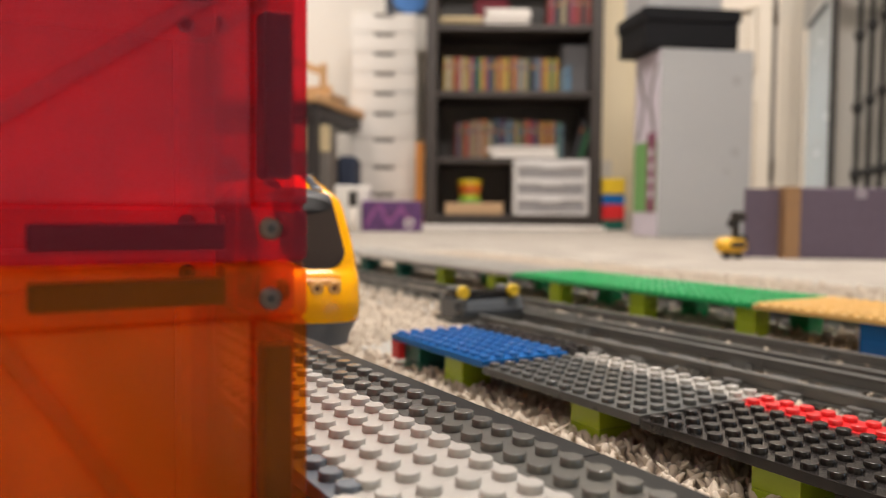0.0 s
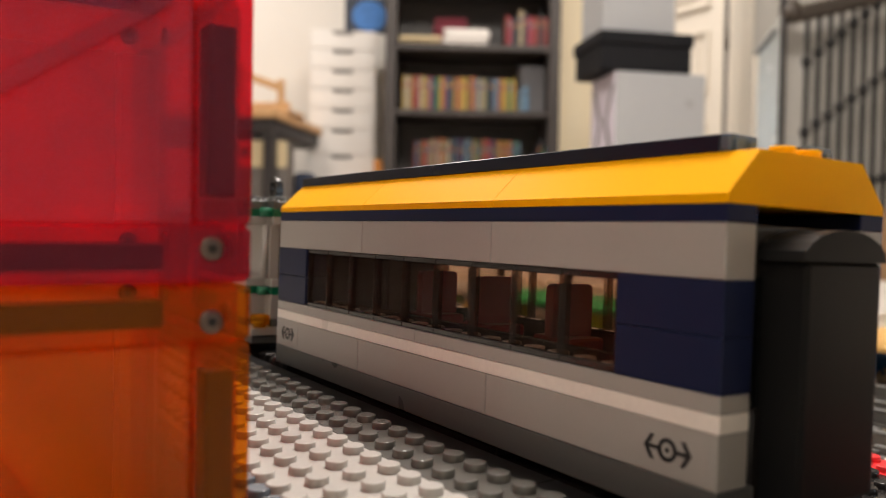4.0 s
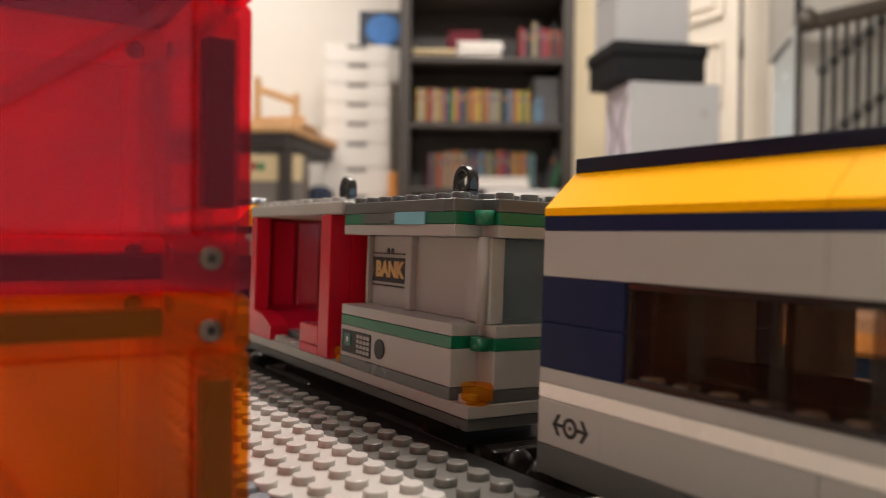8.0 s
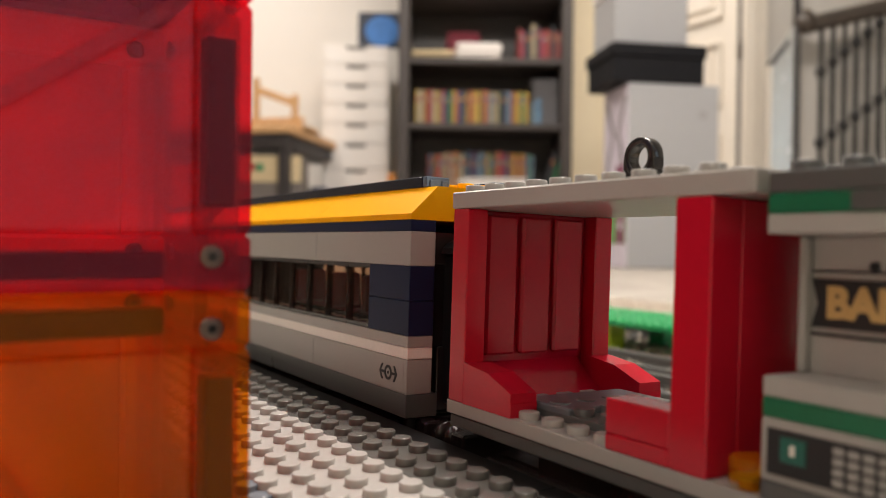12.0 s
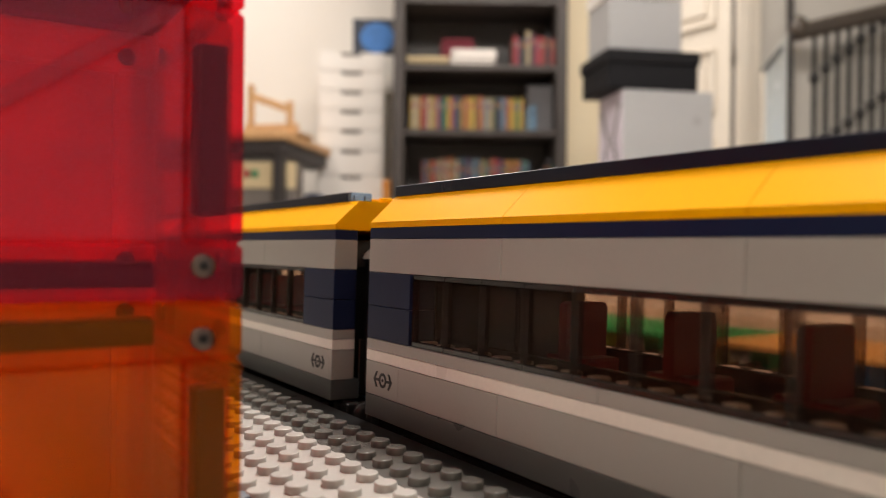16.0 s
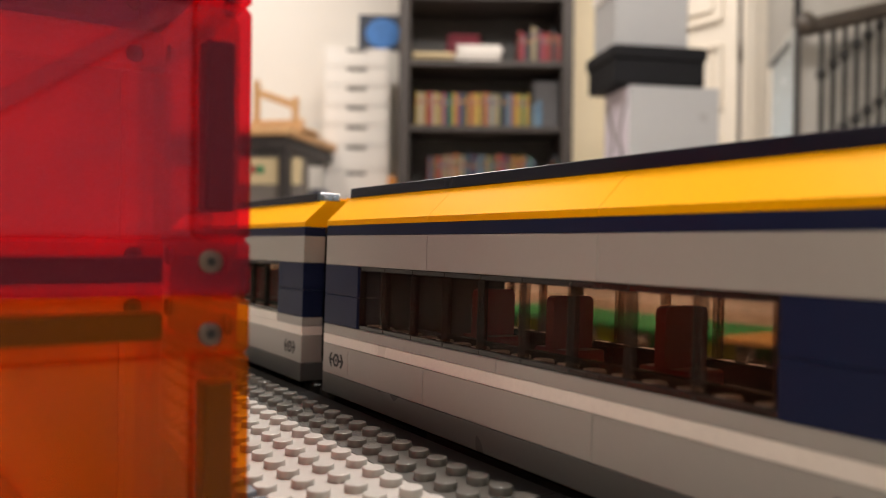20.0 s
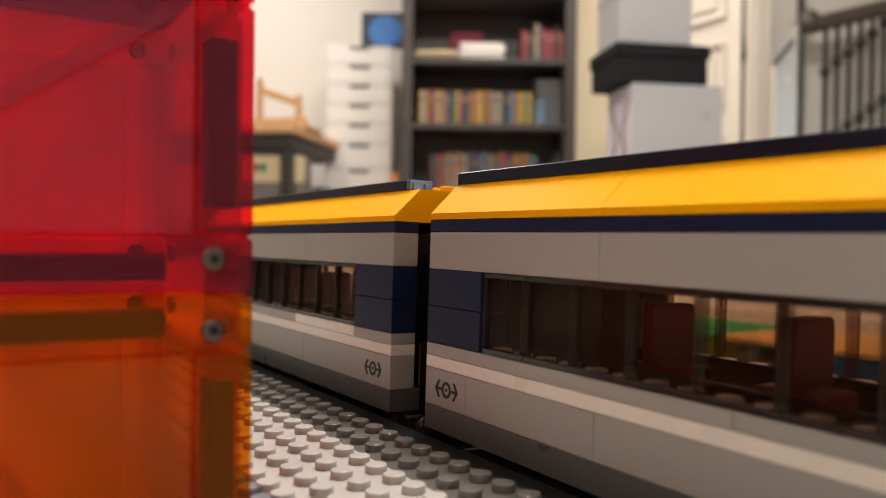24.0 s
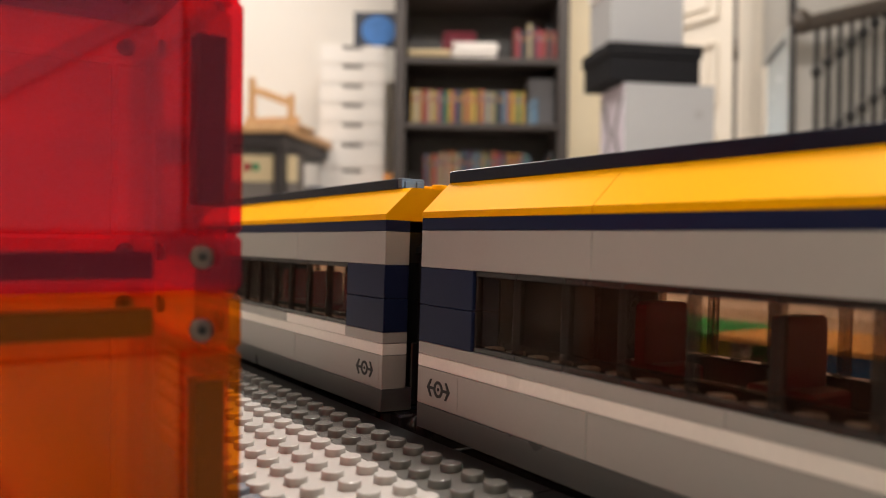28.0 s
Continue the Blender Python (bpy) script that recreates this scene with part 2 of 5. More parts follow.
PRINT_LILAC = material("pale_lilac_print", (0.66, 0.60, 0.68), 0.6, vary=0.06, grain=30, blotch=10)
PRINT_GREEN = material("green_print", (0.16, 0.36, 0.11), 0.6, vary=0.1)
PRINT_GREY = material("pale_grey_print", (0.36, 0.35, 0.35), 0.6)
PRINT_PLUM = material("plum_print", (0.22, 0.06, 0.11), 0.6, vary=0.1)
PURPLE_CARD = material("purple_grey_cardboard", (0.115, 0.085, 0.12), 0.75, vary=0.1, grain=60, blotch=8)
CARD_PATTERN = material("purple_patterned_card", (0.11, 0.04, 0.15), 0.6, vary=0.5, grain=20, blotch=40)
TAPE = material("brown_tape", (0.30, 0.165, 0.075), 0.45, vary=0.08)
KRAFT = material("kraft_cardboard", (0.52, 0.34, 0.19), 0.75, vary=0.08, grain=60, blotch=8)
BEIGE_CARD = material("beige_card", (0.62, 0.50, 0.30), 0.7, vary=0.06)
PAPER = material("white_paper", (0.76, 0.72, 0.68), 0.8, vary=0.06, grain=80, blotch=12)
IRON = material("black_wrought_iron", (0.02, 0.019, 0.018), 0.5, vary=0.2, bump=0.1)
HANDRAIL = material("worn_wood_handrail", (0.065, 0.050, 0.038), 0.4, vary=0.2, grain=40, blotch=6)
ORGANISER = material("white_frosted_plastic", (0.72, 0.70, 0.69), 0.4, vary=0.04)
DRAWER_FROST = material("grey_frosted_drawer", (0.34, 0.33, 0.34), 0.3, vary=0.12, grain=30, blotch=18)
SCREEN_DARK = material("dark_picture_ground", (0.03, 0.04, 0.06), 0.5)
GLOBE_BLUE = material("blue_globe_print", (0.05, 0.19, 0.52), 0.5, vary=0.25, grain=20, blotch=12)
GLASS_PALE = material("pale_mirror_glass", (0.62, 0.62, 0.58), 0.25, 0.3, vary=0.03, bump=0)
ORANGE_CARD = material("orange_card", (0.75, 0.30, 0.06), 0.6)


# ---- mesh tools ----
class Shape:
    """Gathers vertices and faces of one part."""

    def __init__(self):
        self.v, self.f, self.smooth = [], [], []

    def add(self, verts, faces, smooth=False):
        k = len(self.v)
        self.v.extend(verts)
        self.f.extend([tuple(k + i for i in f) for f in faces])
        self.smooth.extend([smooth] * len(faces))
        return self

    def box(self, x0, x1, y0, y1, z0, z1, b=0.0002):
        lo, hi = np.array((min(x0, x1), min(y0, y1), min(z0, z1))), np.array((max(x0, x1), max(y0, y1), max(z0, z1)))
        b = min(b, float((hi - lo).min()) * 0.3)
        verts, idx = [], {}
        for sx in (0, 1):
            for sy in (0, 1):
                for sz in (0, 1):
                    s = (sx, sy, sz)
                    for k in range(3):
                        p = [(hi[a] if s[a] else lo[a]) + (0 if a == k else (-b if s[a] else b)) for a in range(3)]
                        idx[s, k] = len(verts)
                        verts.append(p)
        faces = []
        for k in range(3):
            a, c = [i for i in range(3) if i != k]
            for s in (0, 1):
                ring = []
                for p, q in ((0, 0), (1, 0), (1, 1), (0, 1)):
                    key = [0, 0, 0]
                    key[k], key[a], key[c] = s, p, q
                    ring.append(idx[tuple(key), k])
                faces.append(ring)
            for p in (0, 1):
                for q in (0, 1):
                    k0, k1 = [0, 0, 0], [0, 0, 0]
                    k0[a], k0[c], k1[a], k1[c], k1[k] = p, q, p, q, 1
                    faces.append([idx[tuple(k0), a], idx[tuple(k1), a], idx[tuple(k1), c], idx[tuple(k0), c]])
        for s in {key[0] for key in idx}:
            faces.append([idx[s, 0], idx[s, 1], idx[s, 2]])
        vv, mid, out = np.array(verts), (lo + hi) / 2, []
        for f in faces:
            n = np.cross(vv[f[1]] - vv[f[0]], vv[f[2]] - vv[f[0]])
            out.append(f if np.dot(n, vv[f].mean(0) - mid) > 0 else f[::-1])
        return self.add([tuple(map(float, p)) for p in verts], out)

    def lathe(self, base, axis, rings, n=16, cap0=True, cap1=True, smooth=True):
        """rings: (distance along the axis, radius)."""
        a = "xyz".index(axis)
        i, j = (a + 1) % 3, (a + 2) % 3
        verts, faces = [], []
        for h, r in rings:
            for k in range(n):
                w = 2 * math.pi * k / n
                p = list(base)
                p[a] += h
                p[i] += r * math.cos(w)
                p[j] += r * math.sin(w)
                verts.append(tuple(p))
        for m in range(len(rings) - 1):
            for k in range(n):
                l = (k + 1) % n
                faces.append((m * n + k, m * n + l, (m + 1) * n + l, (m + 1) * n + k))
        self.add(verts, faces, smooth)
        k0 = len(self.v) - len(verts)
        if cap0:
            self.f.append(tuple(k0 + k for k in reversed(range(n))))
            self.smooth.append(False)
        if cap1:
            self.f.append(tuple(k0 + (len(rings) - 1) * n + k for k in range(n)))
            self.smooth.append(False)
        return self

    def cylinder(self, base, axis, r, h, n=16, b=0.0002):
        return self.lathe(base, axis, [(0, r), (h - b, r), (h, r - b)], n)

    def prism(self, outline, axis, a0, a1):
        """outline: convex polygon in the two other axes, in the order of the axes that follow."""
        a = "xyz".index(axis)
        i, j = (a + 1) % 3, (a + 2) % 3
        verts = []
        for h in (a0, a1):
            for p, q in outline:
                c = [0, 0, 0]
                c[a], c[i], c[j] = h, p, q
                verts.append(tuple(c))
        n = len(outline)
        area = sum(outline[k][0] * outline[(k + 1) % n][1] - outline[(k + 1) % n][0] * outline[k][1] for k in range(n))
        faces = [tuple(reversed(range(n))), tuple(range(n, 2 * n))] + [(k, (k + 1) % n, n + (k + 1) % n, n + k) for k in range(n)]
        if (area < 0) != (a1 < a0):
            faces = [tuple(reversed(f)) for f in faces]
        return self.add(verts, faces)

    def studs(self, x0, y0, z, nx, ny, n=14):
        for i in range(nx):
            for j in range(ny):
                self.lathe((x0 + STUD * (i + 0.5), y0 + STUD * (j + 0.5), z), "z",
                           [(-0.0001, 0.0024), (0.0015, 0.0024), (0.0017, 0.0022)], n, cap0=False)
        return self

    def turned(self, m):
        self.v = [tuple(m @ Vector(p)) for p in self.v]
        return self


def mesh_of(name, shape, mat):
    me = bpy.data.meshes.new(name)
    me.from_pydata(shape.v, [], shape.f)
    me.polygons.foreach_set("use_smooth", shape.smooth)
    me.materials.append(mat)
    me.update()
    return me


def thing(name, m, label, category, group="", kind=""):
    ob = new(name)
    ob.empty_display_size = 0.01
    ob.matrix_world = m
    return tagged(ob, label, category, group, kind)


def part(name, shape, mat, parent, label=""):
    ob = new(name, mesh_of(name, shape, mat))
    ob.parent = parent
    if label:
        tagged(ob, label)
    return ob


def solid(name, shape, mat, m, label, category, group="", kind=""):
    ob = new(name, mesh_of(name, shape, mat))
    ob.matrix_world = m
    return tagged(ob, label, category, group, kind)


def words(name, body, size, mat, m, parent, depth=0.00015, bold=0.0):
    """Raised lettering with the built-in font, as a mesh part."""
    cu = bpy.data.curves.new(name, "FONT")
    cu.body, cu.size, cu.extrude, cu.align_x, cu.align_y = body, size, depth, "CENTER", "CENTER"
    cu.resolution_u, cu.offset = 3, bold
    tmp = bpy.data.objects.new(name, cu)
    me = bpy.data.meshes.new_from_object(tmp)
    bpy.data.objects.remove(tmp)
    me.materials.clear()
    me.materials.append(mat)
    ob = new(name, me)
    ob.parent = parent
    ob.matrix_local = m
    return ob


# ---- room shell ----
def shell(name, u0, u1, d0, d1, z0, z1, mat, label, category):
    return solid(name, Shape().box(u0, u1, d0, d1, z0, z1, 0.001), mat, room(0, 0), label, category, kind="structure")


ground = solid("floor", Shape().box(-3.4, 4.2, -2.6, 6.0, -0.10, 0.0, 0.001), CARPET, room(0, 0), "beige looped pile carpet on the floor", "carpet", kind="structure")
shell("wall_far", -3.0, 0.62, 4.90, 5.0, 0.0, 2.5, WALL_WHITE, "white painted far wall behind the drawers", "wall")
shell("wall_cream", 0.62, 1.04, 4.34, 4.44, 0.0, 2.5, WALL_CREAM, "cream painted wall beside the bookcase", "wall")
shell("wall_return", 0.62, 0.72, 4.44, 4.90, 0.0, 2.5, WALL_CREAM, "cream painted return of the wall", "wall")
shell("wall_right_far", 1.04, 4.0, 4.34, 4.44, 0.0, 2.5, WALL, "cream painted wall behind the door", "wall")
# Out of view; kept dark so that the train's side reflects little.
shell("wall_left", -3.1, -3.0, -2.4, 5.0, 0.0, 2.5, WALL_TAUPE, "taupe painted side wall", "wall")
shell("wall_right", 3.9, 4.0, -2.4, 4.34, 0.0, 2.5, WALL_WHITE, "white painted side wall", "wall")
# Out of view; pale colour chosen to bounce light onto the train.
shell("wall_near", -3.0, 3.9, -2.5, -2.4, 0.0, 2.5, WALL, "cream painted wall behind the viewpoint", "wall")
shell("ceiling", -3.1, 4.0, -2.5, 5.0, 2.5, 2.6, CEILING, "white painted ceiling", "ceiling")
shell("baseboard", 0.62, 1.04, 4.325, 4.339, 0.0, 0.09, TRIM, "white painted baseboard", "baseboard")


DUSK = material("dusk_sky_glow", (0.02, 0.02, 0.02), 0.5)
DUSK.node_tree.nodes["Principled BSDF"].inputs["Emission Color"].default_value = (0.50, 0.74, 1.0, 1)
DUSK.node_tree.nodes["Principled BSDF"].inputs["Emission Strength"].default_value = 4.0


def glazed_door():
    """White garden door with panes of evening sky, in the side wall behind the viewpoint."""
    ob = thing("door_2", room(3.84, -2.02, 0.0, -90), "white glazed garden door with blue evening light", "door", kind="structure")
    for x0, x1, z0, z1 in ((-0.36, -0.29, 0.0, 2.05), (0.29, 0.36, 0.0, 2.05), (-0.29, 0.29, 1.98, 2.05), (-0.29, 0.29, 0.0, 0.06), (-0.012, 0.012, 0.06, 1.98)):
        part("frame_bar", Shape().box(x0, x1, 0.0, 0.045, z0, z1, 0.004), TRIM, ob)
    for z in (0.56, 0.98, 1.40):
        for x0 in (-0.29, 0.012):
            part("glazing_bar", Shape().box(x0, x0 + 0.278, 0.008, 0.040, z, z + 0.022, 0.003), TRIM, ob)
    for x0 in (-0.29, 0.012):
        for z0, z1 in ((0.06, 0.56), (0.582, 0.98), (1.002, 1.40), (1.422, 1.98)):
            part("pane", Shape().box(x0, x0 + 0.278, 0.016, 0.024, z0, z1, 0.001), DUSK, ob)


glazed_door()


# ---- platforms of studded plates ----
def stud_plate(x0, y0, nx, ny, top, mat, label, group):
    s = Shape().box(x0 + 0.00005, x0 + nx * STUD - 0.00005, y0 + 0.00005, y0 + ny * STUD - 0.00005, top - PLATE, top, 0.00015)
    s.studs(x0, y0, top, nx, ny)
    return solid("studded_plate", s, mat, pose(0, 0, 0), label, "toy plate", group)


def pillar(x, y, nx, ny, z0, z1, mat, label, group="pillars of the platforms"):
    """A short stack of bricks, each one a part."""
    ob = thing("brick_pillar", pose(x, y, z0), label, "toy brick", group)
    n = max(1, round((z1 - z0) / BRICK))
    h = (z1 - z0) / n
    for k in range(n):
        part("brick", Shape().box(-nx * STUD / 2, nx * STUD / 2, -ny * STUD / 2, ny * STUD / 2, k * h + 0.00005, (k + 1) * h - 0.00005, 0.00025), mat, ob)
    return ob


P1 = HP - 0.0017
for k in range(-5, 3):
    x = 0.004 + 16 * STUD * k - 16 * STUD
    stud_plate(x, -0.012, 16, 2, P1, PLATE_DARK, "dark grey studded building plate along the platform edge", "plates of the near platform")
    ny = 6 if x > 0 else 4
    stud_plate(x, -0.012 - ny * STUD, 16, ny, P1, PLATE_GREY, "light grey studded building plate of the near platform", "plates of the near platform")
    solid("edge_plate", Shape().box(x, x + 16 * STUD - 0.0001, 0.0042, 0.0116, P1 - 2 * PLATE, P1 - 0.0006, 0.0003).box(x, x + 16 * STUD - 0.0001, -0.012, 0.0042, P1 - 2 * PLATE, P1 - PLATE, 0.0002), EDGE_DARK, pose(0, 0, 0),
          "smooth dark grey edging along the platform", "toy plate", "edge plates of the near platform")
    for y in (-0.052 if x > 0 else -0.036, -0.004):
        pillar(x + 0.016, y, 2, 2, 0.0, P1 - PLATE * (2 if y > -0.02 else 1), LIME, "lime green brick pillar under the near platform")

stud_plate(-0.0602, -0.0478, 8, 1, P1 - 0.0004, material("blue_grey_plastic", (0.13, 0.15, 0.18), 0.25), "narrow blue-grey studded plate beside the tile tower", "plates of the near platform")
P2 = HP - 0.0195 - 0.0017
Y2 = 0.0903
def rise(x):
    """The far end of the middle platform rides a little high."""
    return 0.0033 if x < -0.17 else (0.0010 if x < -0.07 else 0.0)


for x, nx, main, strip, colour, edge in ((-0.2495, 11, BLUE, BLACK, "blue", "black"), (-0.1615, 12, DARK_GREY, PLATE_GREY, "dark grey", "light grey"),
                                         (-0.0655, 12, BLACK, BRIGHT_RED, "black", "red"), (0.0305, 16, BLACK, BRIGHT_RED, "black", "red"), (0.1585, 16, BLACK, BRIGHT_RED, "black", "red")):
    up = rise(x)
    stud_plate(x, Y2, nx, 6, P2 + up, main, colour + " studded building plate of the low middle platform", "plates of the middle platform")
    stud_plate(x, Y2 + 6 * STUD, nx, 2, P2 + up, strip, edge + " studded plate edging the middle platform", "edging plates of the middle platform")
for x, mat, word in ((-0.2335, TEAL, "dark green"), (-0.1923, LIME, "lime green"), (-0.0980, LIME, "lime green"), (-0.0161, LIME, "lime green"), (0.07, LIME, "lime green"), (0.17, LIME, "lime green")):
    pillar(x, Y2 + 0.012, 2, 2, 0.0, P2 - PLATE + rise(x), mat, word + " brick pillar under the middle platform")
    pillar(x, Y2 + 0.052, 2, 2, 0.0, P2 - PLATE + rise(x), mat, word + " brick pillar under the middle platform")
pillar(-0.2455, Y2 + 0.004, 1, 1, P2 - PLATE - BRICK + rise(-0.25), P2 - PLATE + rise(-0.25), BRIGHT_RED, "small red brick under the platform corner")
solid("grey_ramp", Shape().prism([(-0.060, 0.006), (0.0, 0.012), (0.0, 0.009), (-0.060, 0.003)], "x", -0.3035, -0.2525).turned(pose(0, 0.155, 0)), LIGHT_GREY, pose(0, 0, 0),
      "light grey sloped plate lying on the carpet", "toy plate")

P3 = 0.0266
Y3 = 0.352
for x, nx, mat, colour in ((-1.02, 32, LIGHT_GREY, "light grey"), (-0.764, 32, LIGHT_GREY, "light grey"), (-0.508, 18, BRIGHT_GREEN, "bright green"), (-0.364, 17, BRIGHT_GREEN, "bright green"),
                           (-0.228, 16, TAN, "tan yellow"), (-0.100, 16, TAN, "tan yellow"), (0.028, 16, TAN, "tan yellow")):
    stud_plate(x, Y3, nx, 11, P3, mat, colour + " studded building plate of the far platform", "plates of the far platform")
for k in range(-7, 4):
    x = -0.2385 + 0.105 * k
    wide = k == 1
    mat = BLUE if wide else (TEAL if k < -4 else LIME)
    word = "blue" if wide else ("dark green" if k < -4 else "lime green")
    for y in (Y3 + 0.014, Y3 + 0.074):
        far = y > Y3 + 0.05 and mat == LIME
        pillar(x - (0.006 if wide else 0), y, 4 if wide else 2, 2, 0.0, P3 - PLATE, BRIGHT_GREEN if far else mat, ("bright green" if far else word) + " brick pillar under the far platform")


# ---- toy railway track ----
def track_section(x, y, z, label, group):
    """Sixteen studs of straight track: two rails on four studded sleepers."""
    ob = thing("toy_track", pose(x, y, z), label, "toy track", group)
    for side in (-1, 1):
        c = side * 0.020
        s = Shape().box(0.0001, 0.1279, c - 0.0030, c + 0.0030, 0.0030, 0.0042, 0.0002)
        s.box(0.0001, 0.1279, c - 0.0012, c + 0.0012, 0.0042, 0.0090, 0.0003)
        s.box(0.0001, 0.1279, c - 0.0020, c + 0.0020, 0.0088, 0.0104, 0.0004)
        part("rail", s, RAIL_GREY, ob)
        for d in (-0.0078, 0.0078):
            part("joint_clip", Shape().prism([(c + d - 0.0030, 0.0030), (c + d + 0.0030, 0.0030), (c + d + 0.0030, 0.0066), (c + d - 0.0030, 0.0080)], "x", 0.1150, 0.1240), CLIP_GREY, ob)
    for k in range(4):
        a = 0.008 + 0.032 * k
        s = Shape().box(a, a + 0.016, -0.032, 0.032, 0.0, 0.0032, 0.0003)
        s.studs(a, -0.032, 0.0032, 2, 1, 10).studs(a, 0.024, 0.0032, 2, 1, 10).studs(a, -0.008, 0.0032, 2, 2, 10)
        s.box(a + 0.003, a + 0.013, -0.0275, -0.0235, 0.003, 0.0062, 0.0003)
        s.box(a + 0.003, a + 0.013, 0.0235, 0.0275, 0.003, 0.0062, 0.0003)
        part("sleeper", s, RAIL_GREY, ob)
    return ob


first = track_section(-0.636, 0.0366, 0.0, "dark grey toy train track on the carpet beside the platform", "track sections")
for k in range(1, 8):
    copy_thing(first, pose(-0.636 + 0.128 * k, 0.0366, 0.0))
for y, x0, n, z in ((0.237, -0.400, 5, 0.002), (0.3030, -1.04, 10, 0.0002), (0.475, -0.92, 9, 0.0002)):
    for k in range(n):
        ob = copy_thing(first, pose(x0 + 0.128 * k, y, z))
        ob["label"] = "dark grey toy train track lying on the carpet"


def buffer_stop():
    ob = thing("buffer_stop", pose(-0.3695, 0.2257, 0.0), "dark grey toy buffer stop with two yellow buffers", "buffer stop")
    part("base", Shape().box(-0.012, 0.012, -0.032, 0.032, 0.0, 0.011, 0.0004), DARK_GREY, ob)
    part("bumper_block", Shape().prism([(0.011, -0.008), (0.011, 0.0125), (0.0150, 0.0135), (0.0200, 0.0105), (0.0245, 0.0060), (0.0245, -0.008)], "y", -0.030, 0.030), BUFFER_GREY, ob, "blue-grey sloped bumper block")
    for z in (0.0150, 0.0215):
        part("bumper_roller", Shape().lathe((-0.014, -0.026, z), "x", [(0, 0.0030), (0.028, 0.0030), (0.0284, 0.0024)], 14), DARK_GREY, ob)
    part("studded_top", Shape().box(-0.008, 0.008, -0.028, 0.028, 0.0245, 0.0277, 0.0002).studs(-0.008, -0.028, 0.0277, 2, 7), BLACK, ob)
    for y in (-0.022, 0.022):
        part("buffer", Shape().lathe((-0.010, y, 0.0285), "x", [(0, 0.0035), (0.018, 0.0035)], 14), DARK_GREY, ob)
        part("buffer_pad", Shape().lathe((0.008, y, 0.0285), "x", [(0, 0.0048), (0.0035, 0.0048), (0.0042, 0.0040)], 18), PIN_YELLOW, ob, "round yellow buffer pad")


buffer_stop()


# ---- carpet pile between the platforms ----
def carpet_pile(x0, x1, y0, y1, count, size, seed, label):
    rng = np.random.default_rng(seed)
    s = Shape()
    base = [(math.cos(2 * math.pi * k / 5), math.sin(2 * math.pi * k / 5)) for k in range(5)]
    for _ in range(count):
        x, y = rng.uniform(x0, x1), rng.uniform(y0, y1)
        r, h = size * rng.uniform(0.5, 1.0), size * rng.uniform(1.6, 3.6)
        lx, ly = rng.uniform(-0.6, 0.6, 2) * h
        a = rng.uniform(0, 6.28)
        verts = []
        for f, rr in ((0.0, 0.7), (0.45, 1.0), (0.85, 0.75), (1.0, 0.25)):
            for p, q in base:
                verts.append((x + lx * f * f + r * rr * (p * math.cos(a) - q * math.sin(a)), y + ly * f * f + r * rr * (p * math.sin(a) + q * math.cos(a)), h * f - 0.001))
        faces = [(m * 5 + k, m * 5 + (k + 1) % 5, m * 5 + 5 + (k + 1) % 5, m * 5 + 5 + k) for m in range(3) for k in range(5)] + [(15, 16, 17, 18, 19)]
        s.add(verts, faces, True)
    return solid("carpet_pile", s, TUFT, pose(0, 0, 0), label, "carpet pile", kind="stuff")


carpet_pile(-0.75, 0.10, 0.060, 0.20, 15000, 0.0027, 3, "beige looped carpet yarn between the toy platforms")
carpet_pile(-1.3, 0.30, 0.10, 0.80, 24000, 0.0021, 4, "beige looped carpet yarn round the toy tracks")


# ---- the toy train ----
LEAN = -1.385       # the track's cant, degrees
TRACK_Y = 0.0366
RIDE = HP - 0.0006  # height of the cars' zero line
SIDE = 0.024        # half of a car's width
Z_SKIRT, Z_LOW, Z_STRIPE, Z_SILL, Z_WIN, Z_UP, Z_TOP, Z_EAVE, Z_ROOF = -0.001, 0.0054, 0.0150, 0.0182, 0.0214, 0.0406, 0.0502, 0.0534, 0.0630


def both(shape_of, name, mat, parent, label=""):
    """The same part on both long sides."""
    for side in (-1, 1):
        part(name, shape_of(side), mat, parent, label)


def strip(x0, x1, z0, z1, depth=0.008, out=0.0):
    return lambda side: Shape().box(x0, x1, side * (SIDE + out), side * (SIDE - depth), z0 + 0.00004, z1 - 0.00004, 0.00018)


